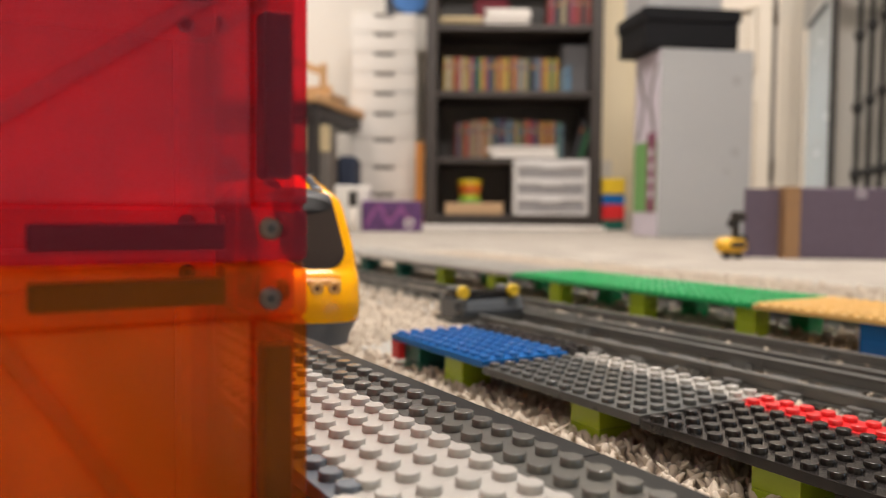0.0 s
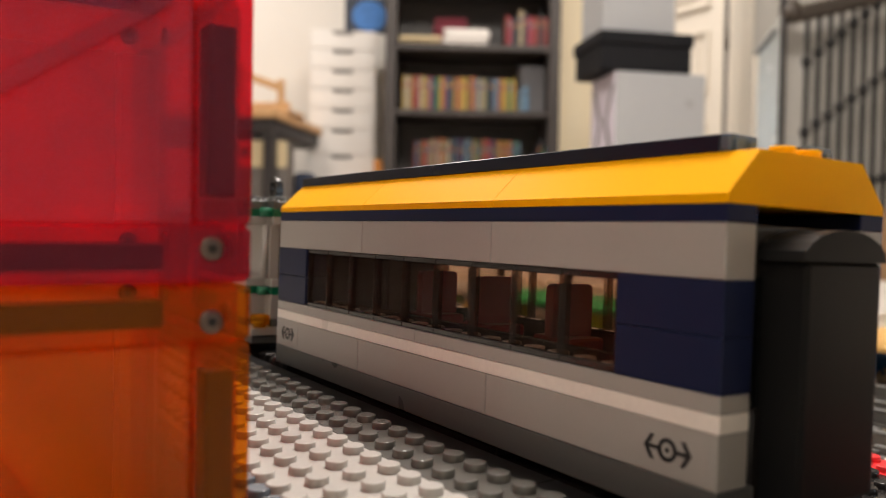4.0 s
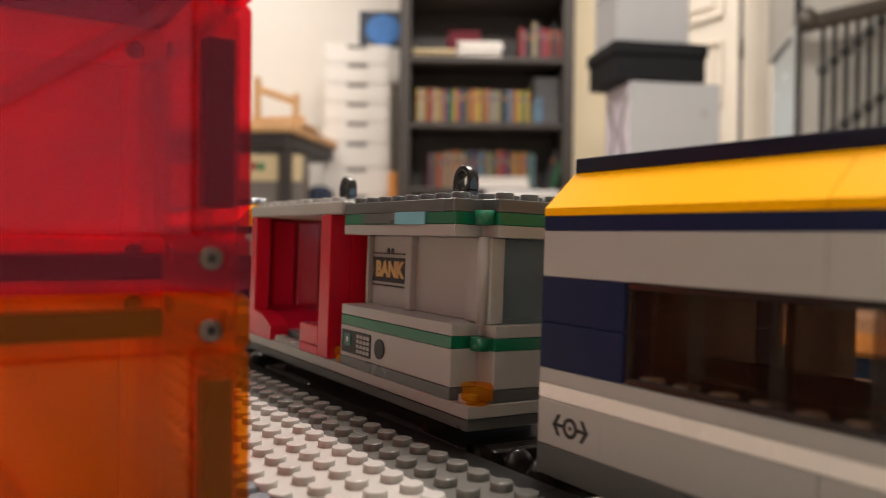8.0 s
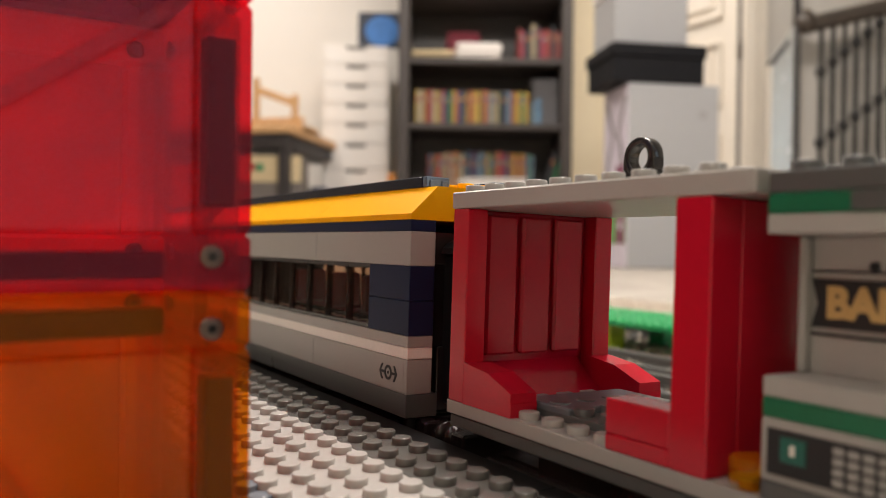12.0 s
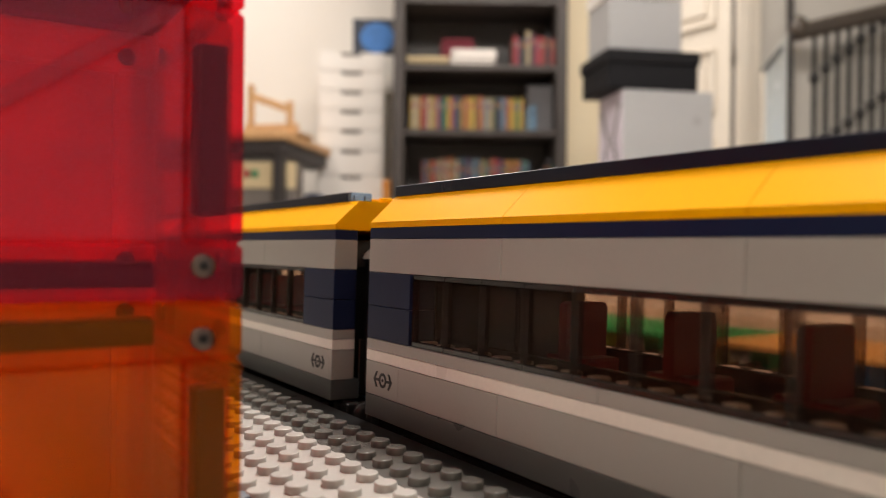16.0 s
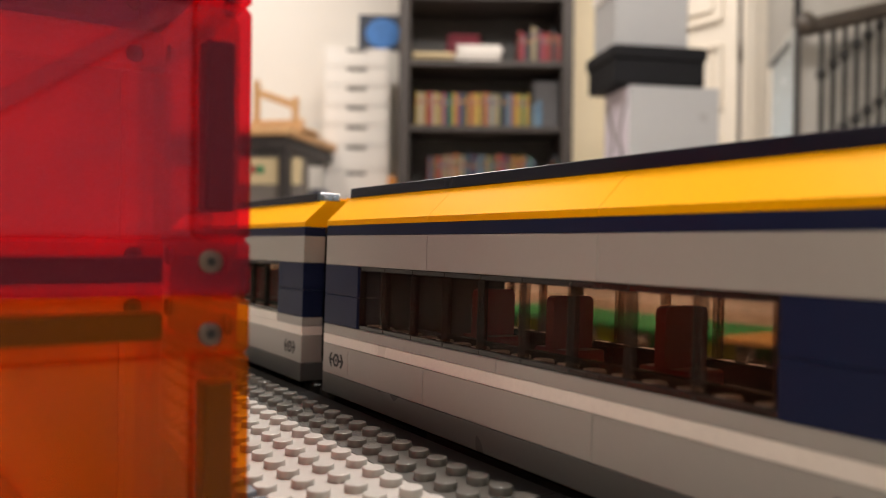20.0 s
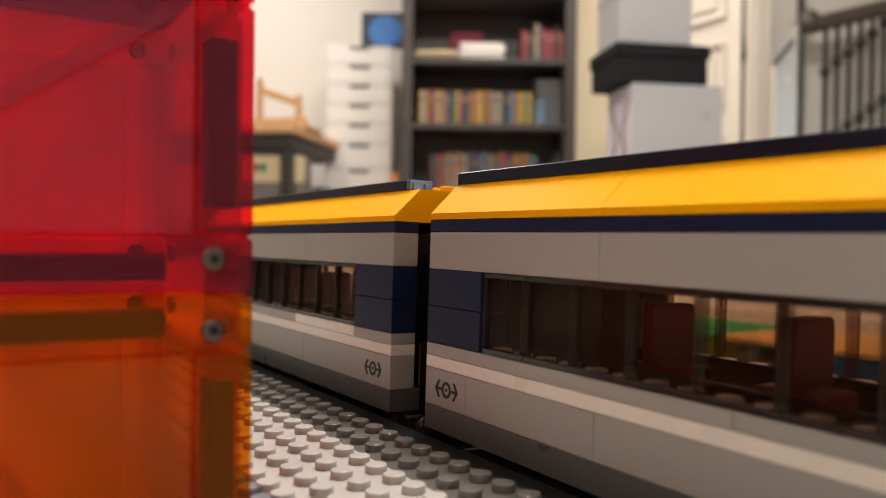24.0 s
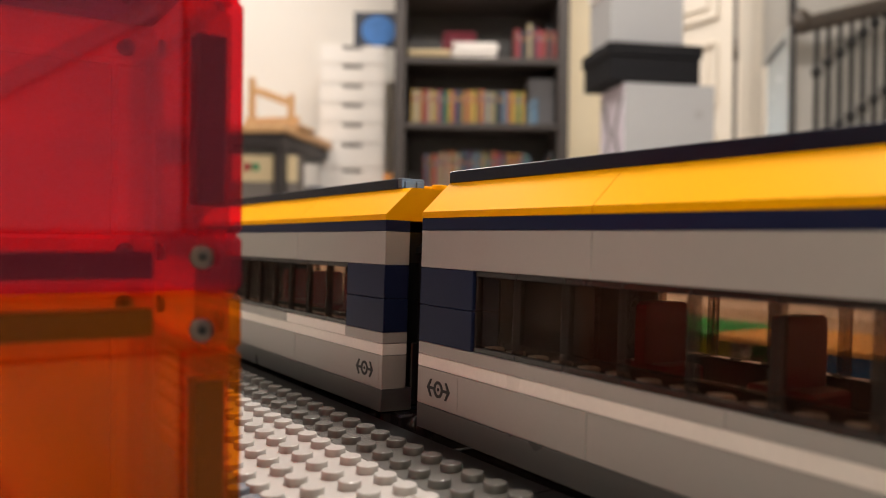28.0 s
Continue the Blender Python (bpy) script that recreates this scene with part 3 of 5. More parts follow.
def ring_sign(parent, x, z, side, scale=1.0, mat=None, arrows=(-1, 1)):
    """A printed wheel with arrows on a car's side, flat on the wall."""
    mat = mat or BLACK_INK
    y = side * (SIDE + 0.00005)
    t = 0.00018 * side

    def flat(outline):
        return Shape().prism([(q, p) for p, q in outline], "y", min(y, y + t), max(y, y + t))

    s = Shape()
    r0, r1, n = 0.00135 * scale, 0.0021 * scale, 20
    for k in range(n):
        a, b = 2 * math.pi * k / n, 2 * math.pi * (k + 1) / n
        s.prism([(z + r * math.sin(w), x + r * math.cos(w)) for r, w in ((r0, a), (r1, a), (r1, b), (r0, b))], "y", min(y, y + t), max(y, y + t))
    part("printed_wheel", s, mat, parent)
    part("printed_hub", Shape().prism([(z + 0.00045 * scale * math.sin(k * math.pi / 4), x + 0.00045 * scale * math.cos(k * math.pi / 4)) for k in range(8)], "y", min(y, y + t), max(y, y + t)), mat, parent)
    for d in arrows:
        s = Shape()
        w = 0.00045 * scale

        def quad(*pts):
            s.prism([(z + q * scale, x + d * p * scale) for p, q in pts], "y", min(y, y + t), max(y, y + t))

        quad((0.0021, -0.00035), (0.0046, -0.00035), (0.0046, 0.00035), (0.0021, 0.00035))
        quad((0.0030, 0.0022), (0.0038, 0.0022), (0.0053, 0.0), (0.0043, 0.0))
        quad((0.0030, -0.0022), (0.0038, -0.0022), (0.0053, 0.0), (0.0043, 0.0))
        part("printed_arrow", s, mat, parent)


def running_gear(parent, x, ends=(-1, 1)):
    """A black bogie with two axles."""
    s = Shape().box(x - 0.024, x + 0.024, -0.016, 0.016, -0.012, -0.004, 0.0006)
    s.box(x - 0.022, x + 0.022, -0.0205, -0.0165, -0.016, -0.004, 0.0006).box(x - 0.022, x + 0.022, 0.0165, 0.0205, -0.016, -0.004, 0.0006)
    bogie = part("bogie", s, BLACK, parent)
    for dx in (-0.014, 0.014):
        for side in (-1, 1):
            part("wheel", Shape().lathe((x + dx, side * 0.0185 - 0.0015, -0.0205), "y", [(0, 0.0088), (0.003, 0.0088)], 18), BLACK, bogie)


def coupling(parent, x, end):
    """Buffer beam, two round buffers and a magnet at one end of a car."""
    s = Shape().box(x, x + end * 0.006, -0.020, 0.020, -0.0085, -0.0015, 0.0006)
    part("buffer_beam", s, BLACK, parent)
    for y in (-0.0155, 0.0155):
        part("buffer", Shape().lathe((x + end * 0.006, y, -0.0045), "x", [(0, 0.0022), (end * 0.003, 0.0022), (end * 0.003, 0.0042), (end * 0.0045, 0.0038), (end * 0.0052, 0.002)], 16), BLACK, parent)
    part("magnet", Shape().lathe((x + end * 0.004, 0, -0.006), "x", [(0, 0.004), (end * 0.0078, 0.004), (end * 0.0082, 0.0035)], 16), BLACK, parent)


def roof(parent, x0, x1, joint=0.064, centre_studs=True):
    """Sloped yellow roof bricks with two dark strips and a studded middle."""
    n = max(1, round((x1 - x0) / joint))
    w = (x1 - x0) / n
    for k in range(n):
        a, b = x0 + k * w + 0.0001, x0 + (k + 1) * w - 0.0001
        for side in (-1, 1):
            o = [(side * SIDE, Z_EAVE), (side * SIDE, Z_EAVE + 0.0016), (side * (SIDE - 0.0082), Z_ROOF), (side * 0.0, Z_ROOF), (side * 0.0, Z_EAVE)]
            part("roof_brick", Shape().prism(o, "x", a, b), YELLOW, parent)
    for side in (-1, 1):
        y0, y1 = side * 0.0160, side * 0.0080
        part("roof_strip", Shape().box(x0 + 0.0001, x1 - 0.0085, y0, y1, Z_ROOF, Z_ROOF + PLATE, 0.0002), ROOF_NAVY, parent, "dark blue roof tile strip")
        # End clip; its lighter blue stands in for a reflection on the end face.
        part("strip_end", Shape().box(x1 - 0.0084, x1 - 0.0062, y0, y1, Z_ROOF + 0.0001, Z_ROOF + PLATE, 0.0003).box(x1 - 0.0062, x1 - 0.0056, y0 - side * 0.001, y0 - side * 0.003, Z_ROOF + 0.0001, Z_ROOF + 0.0022, 0.0002)
             .box(x1 - 0.0062, x1 - 0.0056, y1 + side * 0.001, y1 + side * 0.003, Z_ROOF + 0.0001, Z_ROOF + 0.0022, 0.0002), STRIP_END_SHEEN, parent, "clip at the roof strip's end, bluish sheen in its colour")
    if centre_studs:
        part("roof_studs", Shape().studs(x0, -0.008, Z_ROOF, int((x1 - x0) / STUD), 2, 12), YELLOW, parent)


def seat(parent, x, facing):
    """A dark red toy chair with a high back, two studs wide."""
    s = Shape().box(x - 0.0068, x + 0.0068, -0.0040, 0.0080, Z_SILL + 0.0002, Z_SILL + 0.0045, 0.0006)
    part("seat", s, DARK_RED, parent)
    a, b = x - facing * 0.0014, x + facing * 0.0014
    o = [(-0.0046, Z_SILL + 0.0045), (0.0084, Z_SILL + 0.0045), (0.0084, Z_SILL + 0.0160), (0.0080, Z_SILL + 0.0170), (0.0070, Z_SILL + 0.0175),
         (-0.0032, Z_SILL + 0.0175), (-0.0042, Z_SILL + 0.0170), (-0.0046, Z_SILL + 0.0160)]
    part("seat_back", Shape().prism(o, "x", min(a, b), max(a, b)), DARK_RED, parent)


# where the seats of each car stand, with the way that they face
SEATS_A = ((-0.0295, 1), (0.0, 1), (0.0310, 1), (0.0600, -1))
SEATS_B = ((-0.0325, 1), (0.0, 1), (0.0300, -1))
SEATS_C = ((-0.0370, 1), (-0.0045, 1), (0.0310, 1))


def passenger_car(label, arch, seats, length=0.192):
    """One car, its origin below its middle; the front is towards +x."""
    h = length / 2
    car = thing("passenger_car", pose(0, TRACK_Y, RIDE, LEAN), label, "toy train car", "cars of the toy train")
    both(strip(-h, h, Z_SKIRT, Z_LOW, 0.010), "skirt", DARK_GREY, car)
    part("floor", Shape().box(-h + 0.001, h - 0.001, -0.0138, 0.0138, Z_SKIRT + 0.001, Z_SILL, 0.0003), BLACK, car)
    w = 0.064
    for k in range(3):
        a, b = -h + k * w + 0.00006, -h + (k + 1) * w - 0.00006
        both(strip(a, b, Z_LOW, Z_STRIPE), "lower_brick", LIGHT_GREY, car)
        both(strip(a, b, Z_UP, Z_TOP), "upper_brick", LIGHT_GREY, car)
    both(strip(-h, h, Z_STRIPE, Z_SILL), "white_stripe", WHITE, car, "white stripe plate")
    for a, b in ((-h, -h + 0.096), (-h + 0.096, h)):
        both(strip(a + 0.00005, b - 0.00005, Z_SILL, Z_WIN), "sill_plate", LIGHT_GREY, car)
    for a, b in ((-h, -h + 0.024), (h - 0.024, h)):
        for z0, z1 in ((Z_WIN, Z_WIN + BRICK), (Z_WIN + BRICK, Z_UP)):
            both(strip(a, b, z0, z1), "blue_brick", NAVY, car, "dark blue brick at the window band's end")
    both(strip(-h, h, Z_TOP, Z_EAVE), "eave_plate", NAVY, car)
    for k in range(9):
        a = -h + 0.024 + 0.016 * k
        for side in (-1, 1):
            y0, y1 = side * (SIDE - 0.0006), side * (SIDE - 0.0024)
            s = Shape().box(a + 0.0001, a + 0.0159, y0, y1, Z_WIN, Z_WIN + 0.0014, 0.0002).box(a + 0.0001, a + 0.0159, y0, y1, Z_UP - 0.0014, Z_UP, 0.0002)
            win = part("window_frame", s, BLACK, car)
            part("window_post", Shape().box(a + 0.0002, a + 0.0012, y0, y1, Z_WIN + 0.0014, Z_UP - 0.0014, 0.0004).box(a + 0.0148, a + 0.0158, y0, y1, Z_WIN + 0.0014, Z_UP - 0.0014, 0.0004), POST_CLEAR, win, "clear smoked window post")
            part("pane", Shape().box(a + 0.0014, a + 0.0146, side * (SIDE - 0.0016), side * (SIDE - 0.0024), Z_WIN + 0.0014, Z_UP - 0.0014, 0.0001), SMOKE, win)
    for dx, f in seats:
        seat(car, dx, f)
    for side in (-1, 1):
        part("sill_studs", Shape().studs(-h + 0.024, side * 0.0200 - 0.004, Z_WIN - 0.0002, 18, 1, 12), LIGHT_GREY, car)
        part("window_ledge", Shape().box(-h + 0.024, h - 0.024, side * 0.0135, side * 0.0150, Z_SILL, Z_WIN + 0.0022, 0.0003), BLACK, car)
    part("inner_wall", Shape().box(-h + 0.022, -h + 0.024, -0.0155, 0.0155, Z_SILL, Z_UP, 0.0002).box(-h + 0.044, -h + 0.046, -0.004, 0.0155, Z_SILL, Z_UP, 0.0002).box(h - 0.024, h - 0.022, -0.0155, 0.0155, Z_SILL, Z_UP, 0.0002), BLACK, car)
    part("ceiling_panel", Shape().box(-h + 0.002, h - 0.002, -0.0158, 0.0158, Z_UP + 0.0005, Z_TOP, 0.0002), BLACK, car)
    for end in (-1, 1):
        x = end * h
        part("end_wall", Shape().box(x - end * 0.0030, x - end * 0.0050, -0.0158, 0.0158, Z_SKIRT, Z_TOP, 0.0002), EDGE_DARK, car)
        part("gangway", Shape().box(x - end * 0.0030, x + end * 0.0068, -0.0115, 0.0115, 0.002, Z_TOP - 0.006, 0.0008), EDGE_DARK, car)
        mat = LIGHT_GREY if (arch and end > 0) else EDGE_DARK
        o = [(0.0130 * math.cos(a), Z_TOP - 0.006 + 0.0056 * math.sin(a)) for a in [math.pi * k / 10 for k in range(11)]]
        part("gangway_arch", Shape().prism(o, "x", min(x - end * 0.003, x + end * 0.0068), max(x - end * 0.003, x + end * 0.0068)), mat, car, "light grey arched gangway top" if mat == LIGHT_GREY else "")
        coupling(car, x - end * 0.002, end)
        for side in (-1, 1):
            ring_sign(car, end * (h - 0.0104), 0.0102, side)
            y = side * (SIDE + 0.00003)
            part("sticker", Shape().box(end * (h - 0.0018), end * (h - 0.0190), y - 0.00004, y + 0.00004, Z_LOW + 0.0006, Z_STRIPE - 0.0006, 0.00002), LIGHT_GREY, car)
    roof(car, -h, h)
    for x in (-0.058, 0.058):
        running_gear(car, x)
    s = Shape()
    for k in range(4):
        s.box(-0.034, 0.034, -0.0215 + 0.0012 * k, 0.0215 - 0.0012 * k, -0.0042 - 0.0026 * k, -0.0022 - 0.0026 * k, 0.0003)
    part("underfloor_box", s, BLACK, car)
    return car


GREY_CAR = "grey, white and dark blue toy passenger car with yellow roof"
car_first = passenger_car(GREY_CAR, False, SEATS_A)
car_third = passenger_car(GREY_CAR, False, SEATS_B)
car_fourth = passenger_car("grey toy passenger car with yellow roof and grey gangway arch", True, SEATS_C)
car_fifth = copy_thing(car_first, pose(0, TRACK_Y, RIDE, LEAN))
for side in (-1, 1):
    part("white_sill_plate", Shape().box(0.024, 0.072, side * (SIDE + 0.0001), side * (SIDE - 0.006), Z_SILL + 0.00004, Z_WIN - 0.00004, 0.00018), WHITE, car_fifth, "white sill plate")


def bank_wagon():
    """Flat wagon that carries a grey bank office and a red open cabin. Origin at its front end, running back to -0.164."""
    car = thing("freight_wagon", pose(0, TRACK_Y, RIDE, LEAN), "grey flat toy wagon carrying a bank office and a red cabin", "toy train car", "cars of the toy train")
    L = 0.164
    part("flat_bed", Shape().box(-L, -0.0022, -SIDE, SIDE, 0.0048, 0.0080, 0.0002), LIGHT_GREY, car)
    part("bed_studs", Shape().studs(-L, -SIDE, 0.0080, 20, 6, 12), LIGHT_GREY, car)
    part("underframe", Shape().box(-L + 0.001, -0.003, -0.0235, 0.0235, 0.0016, 0.0047, 0.0003), DARK_GREY, car)
    part("sole_bar", Shape().box(-L + 0.03, -0.03, -0.019, 0.019, -0.006, 0.0016, 0.0005), BLACK, car)
    for x in (-0.130, -0.034):
        running_gear(car, x)
    coupling(car, -0.002, 1)
    coupling(car, -L + 0.002, -1)
    # bank office
    x0, x1, f = -0.0742, -0.0103, -0.0028     # rear wall, front end of the side wall, front wall
    def ring(z0, z1, inset=0.0, mat=LIGHT_GREY, name="office_course", label=""):
        k = inset
        part(name, Shape().box(x0 + k, x1, -SIDE + k, SIDE - k, z0 + 0.00004, z1 - 0.00004, 0.00018).box(x1, f - k, -SIDE + 0.008, SIDE - 0.008, z0 + 0.00004, z1 - 0.00004, 0.00018), mat, car, label)
    ring(0.0080, 0.0112, 0.0, DARK_GREY)
    ring(0.0112, 0.0208)
    ring(0.0208, 0.0240, 0.0, GREEN, label="green band of plates")
    ring(0.0240, 0.0272)
    part("office_core", Shape().box(x0 + 0.003, f - 0.014, -SIDE + 0.0122, SIDE - 0.0122, 0.0272, 0.0490, 0.0002), DARK_GREY, car)
    ring(0.0490, 0.0521)
    ring(0.0521, 0.0553, 0.0, GREEN, label="green band of plates under the roof")
    ring(0.0553, 0.0587, 0.0, DARK_GREY, "office_roof")
    part("roof_studs", Shape().studs(x0, -SIDE, 0.0587, 8, 6, 12).studs(x1, -0.016, 0.0587, 1, 4, 12), DARK_GREY, car)
    for side in (-1, 1):
        for a, b in ((x0 + 0.0002, x0 + 0.0014), (-0.0490, -0.0455), (-0.0165, -0.0135)):
            part("wall_post", Shape().box(a, b, side * (SIDE - 0.0080), side * (SIDE - 0.0125), 0.0272, 0.0490, 0.0003), LIGHT_GREY, car)
        for a, b in ((x0 + 0.0014, -0.0490), (-0.0455, -0.0165)):
            part("wall_panel", Shape().box(a, b, side * (SIDE - 0.0100), side * (SIDE - 0.0120), 0.0272, 0.0490, 0.0002), LIGHT_GREY, car)
        # lettered sign
        y = side * (SIDE - 0.0099)
        rot = Matrix.Rotation(math.pi / 2, 4, "X") if side < 0 else Matrix.Rotation(math.pi, 4, "Z") @ Matrix.Rotation(math.pi / 2, 4, "X")
        board = part("sign_board", Shape().prism([(0.0346, -0.0726), (0.0384, -0.0715), (0.0423, -0.0726), (0.0423, -0.0498), (0.0384, -0.0509), (0.0346, -0.0498)], "y", min(y, y + side * 0.0003), max(y, y + side * 0.0003)), BLACK_INK, car, "black sign board with gold letters")
        part("sign_bar", Shape().box(-0.0727, -0.0496, y, y + side * 0.0003, 0.0433, 0.0437, 0.0001), BLACK_INK, car)
        part("sign_bar", Shape().box(-0.0727, -0.0496, y, y + side * 0.0003, 0.0333, 0.0338, 0.0001), BLACK_INK, car)
        part("sign_scroll", Shape().lathe((-0.0626, y, 0.0444), "y", [(0, 0.0008), (side * 0.0003, 0.0008)], 10), BLACK_INK, car)
        part("sign_scroll", Shape().lathe((-0.0600, y, 0.0444), "y", [(0, 0.0008), (side * 0.0003, 0.0008)], 10), BLACK_INK, car)
        words("sign_letters", "BANK", 0.0066, GOLD_INK, pose(-0.0612, y + side * 0.00035, 0.0384) @ rot, board, 0.00015, 0.00034)
        # key pad and lock
        y = side * (SIDE + 0.00002)
        pad = part("key_pad", Shape().box(-0.0730, -0.0534, y, y + side * 0.0003, 0.0124, 0.0194, 0.0001), BLACK_INK, car, "black printed key pad")
        s = Shape()
        for i in range(4):
            for j in range(4):
                s.box(-0.0622 + i * 0.0022, -0.0606 + i * 0.0022, y + side * 0.0003, y + side * 0.0005, 0.0131 + j * 0.0015, 0.0141 + j * 0.0015, 0.0001)
        part("keys", s, LIGHT_GREY, pad)
        part("key_display", Shape().box(-0.0706, -0.0664, y + side * 0.0003, y + side * 0.0005, 0.0146, 0.0184, 0.0001), TEAL, pad)
        part("key_digits", Shape().box(-0.0689, -0.0681, y + side * 0.0005, y + side * 0.0006, 0.0158, 0.0174, 0.0001), WHITE, pad)
        part("lock_wheel", Shape().lathe((-0.0478, y, 0.0160), "y", [(0, 0.0029), (side * 0.0004, 0.0029)], 20), BLACK_INK, car)
        # coloured plates in the roof band
        y = side * (SIDE + 0.00002)
        part("roof_band_plate", Shape().box(-0.0607, -0.0409, y, y + side * 0.0004, 0.0523, 0.0552, 0.0001), DARK_GREY, car)
        part("roof_band_plate", Shape().box(-0.0409, -0.0246, y, y + side * 0.0005, 0.0520, 0.0554, 0.0001), SKY_BLUE, car, "light blue plate in the roof band")
        # corner lamp, posts of the cut corner
        part("corner_lamp", Shape().lathe((-0.0040, side * (SIDE - 0.004), 0.0080), "z", [(0, 0.0026), (0.0012, 0.0026), (0.0012, 0.0039), (0.0046, 0.0039), (0.0050, 0.0036)], 22), AMBER, car, "clear amber round corner lamp")
        part("corner_lamp", Shape().lathe((x0 - 0.0040, side * (SIDE - 0.004), 0.0080), "z", [(0, 0.0026), (0.0012, 0.0026), (0.0012, 0.0039), (0.0046, 0.0039), (0.0050, 0.0036)], 22), AMBER, car, "clear amber round corner lamp")
        for z, h in ((0.0208, 0.0032), (0.0521, 0.0036)):
            part("corner_clip", Shape().lathe((x1 + 0.004, side * (SIDE - 0.0062), z), "z", [(0, 0.0026), (h, 0.0026)], 14), GREEN, car)
        part("corner_post", Shape().box(-0.0135, -0.0050, side * 0.0165, side * 0.0120, 0.0272, 0.0490, 0.0004), LIGHT_GREY, car)
        part("corner_column", Shape().lathe((x1 + 0.0036, side * (SIDE - 0.0064), 0.0272), "z", [(0, 0.0015), (0.0218, 0.0015)], 16), LIGHT_GREY, car)
    part("front_window", Shape().box(f - 0.0040, f - 0.0030, -0.0120, 0.0120, 0.0272, 0.0490, 0.0002), PALE_CLEAR, car)
    # red cabin
    for side in (-1, 1):
        yo, yi = side * SIDE, side * (SIDE - 0.0060)
        part("cabin_post", Shape().box(-L + 0.0006, -L + 0.0072, yo, yi, 0.0080, 0.0555, 0.0003), RED, car)
        part("cabin_post", Shape().box(-0.0926, -0.0846, yo, side * (SIDE - 0.0080), 0.0080, 0.0555, 0.0003), RED, car)
        for z0, z1 in ((0.0080, 0.0112), (0.0112, 0.0180)):
            o = [(z0, -L + 0.0072), (z1, -L + 0.0072), (z1, -L + 0.0262), (z0, -L + 0.0262)] if z0 < 0.01 else [(z0, -L + 0.0072), (z1, -L + 0.0072), (z1 - 0.0012, -L + 0.0170), (z0 + 0.0022, -L + 0.0260), (z0, -L + 0.0260)]
            part("cabin_sill", Shape().prism(o, "y", min(yo, side * (SIDE - 0.0075)), max(yo, side * (SIDE - 0.0075))), RED, car)
            part("cabin_sill", Shape().box(-0.1083, -0.0926, yo, side * (SIDE - 0.0075), z0 + 0.00004, z1 - 0.00004, 0.0003), RED, car)
    part("cabin_front_wall", Shape().box(-0.0866, -0.0846, -0.0160, 0.0160, 0.0080, 0.0555, 0.0003), RED, car)
    part("cabin_rear_wall", Shape().box(-L + 0.0008, -L + 0.0028, -0.0180, 0.0180, 0.0080, 0.0555, 0.0003), CABIN_RED, car)
    for y0, y1 in ((-0.0158, -0.0063), (-0.0048, 0.0048), (0.0063, 0.0158)):
        part("wall_panel", Shape().box(-L + 0.0026, -L + 0.0046, y0, y1, 0.0190, 0.0545, 0.0007), CABIN_RED, car)
    part("cabin_foot", Shape().prism([(0.0081, -L + 0.0028), (0.0172, -L + 0.0028), (0.0092, -L + 0.0120), (0.0081, -L + 0.0120)], "y", -0.0164, 0.0164), CABIN_RED, car, "sloped red foot of the cabin wall")
    part("cabin_step", Shape().box(-L + 0.020, -L + 0.036, -0.0155, 0.0155, 0.0080, 0.0112, 0.0003), SKIRT_GREY, car)
    part("floor_plate", Shape().box(-0.1390, -0.0930, -0.0156, 0.0156, 0.0081, 0.0098, 0.0002).studs(-0.1390, -0.016, 0.0098, 5, 4, 12), DARK_GREY, car)
    part("cabin_roof", Shape().box(-L - 0.0002, -0.0765, -SIDE, SIDE, 0.0556, 0.0597, 0.0003), LIGHT_GREY, car)
    part("cabin_roof_studs", Shape().studs(-L, -SIDE, 0.0597, 10, 6, 12), LIGHT_GREY, car)
    for x, z in ((-0.1233, 0.0597), (-0.0420, 0.0587)):
        part("ring_foot", Shape().box(x - 0.0045, x + 0.0045, -0.0017, 0.0017, z + 0.0012, z + 0.0046, 0.0003).box(x - 0.0046, x - 0.0028, -0.0017, 0.0017, z + 0.0046, z + 0.0074, 0.0002).box(x + 0.0028, x + 0.0046, -0.0017, 0.0017, z + 0.0046, z + 0.0074, 0.0002)
             .box(x - 0.0040, x + 0.0040, -0.004, 0.004, z, z + 0.0012, 0.0003), BLACK, car)
        part("lifting_ring", Shape().lathe((x, -0.0017, z + 0.0074), "y", [(0.0002, 0.0028), (0, 0.0029), (0, 0.0043), (0.0003, 0.0046), (0.0031, 0.0046), (0.0034, 0.0043), (0.0034, 0.0031), (0.0032, 0.0028), (0.0002, 0.0028)], 24, False, False), BLACK, car, "black round lifting ring")
    return car


wagon = bank_wagon()


# ---- locomotive ----
def nose_x(z):
    """Front outline of the nose on the centre line, by height."""
    pts = ((-0.012, 0.4595), (-0.003, 0.4640), (0.006, 0.4636), (0.0125, 0.4606), (0.0170, 0.4565), (0.0211, 0.4496), (0.026, 0.4474), (0.0359, 0.4405), (0.048, 0.4318), (0.0560, 0.4240), (0.0610, 0.4150), (0.0662, 0.4018))
    return float(np.interp(z, [p[0] for p in pts], [p[1] for p in pts]))


def nose_side(z):
    """Half width of the nose, by height."""
    return float(np.interp(z, (-0.012, 0.0, 0.040, 0.0534, 0.0600, 0.0662), (0.0205, 0.0240, 0.0240, 0.0236, 0.0196, 0.0150)))


def nose_bulge(z):
    """How far the rounded front reaches back, by height."""
    return float(np.interp(z, (0.0, 0.010, 0.021, 0.030, 0.070), (0.0325, 0.030, 0.013, 0.011, 0.009)))


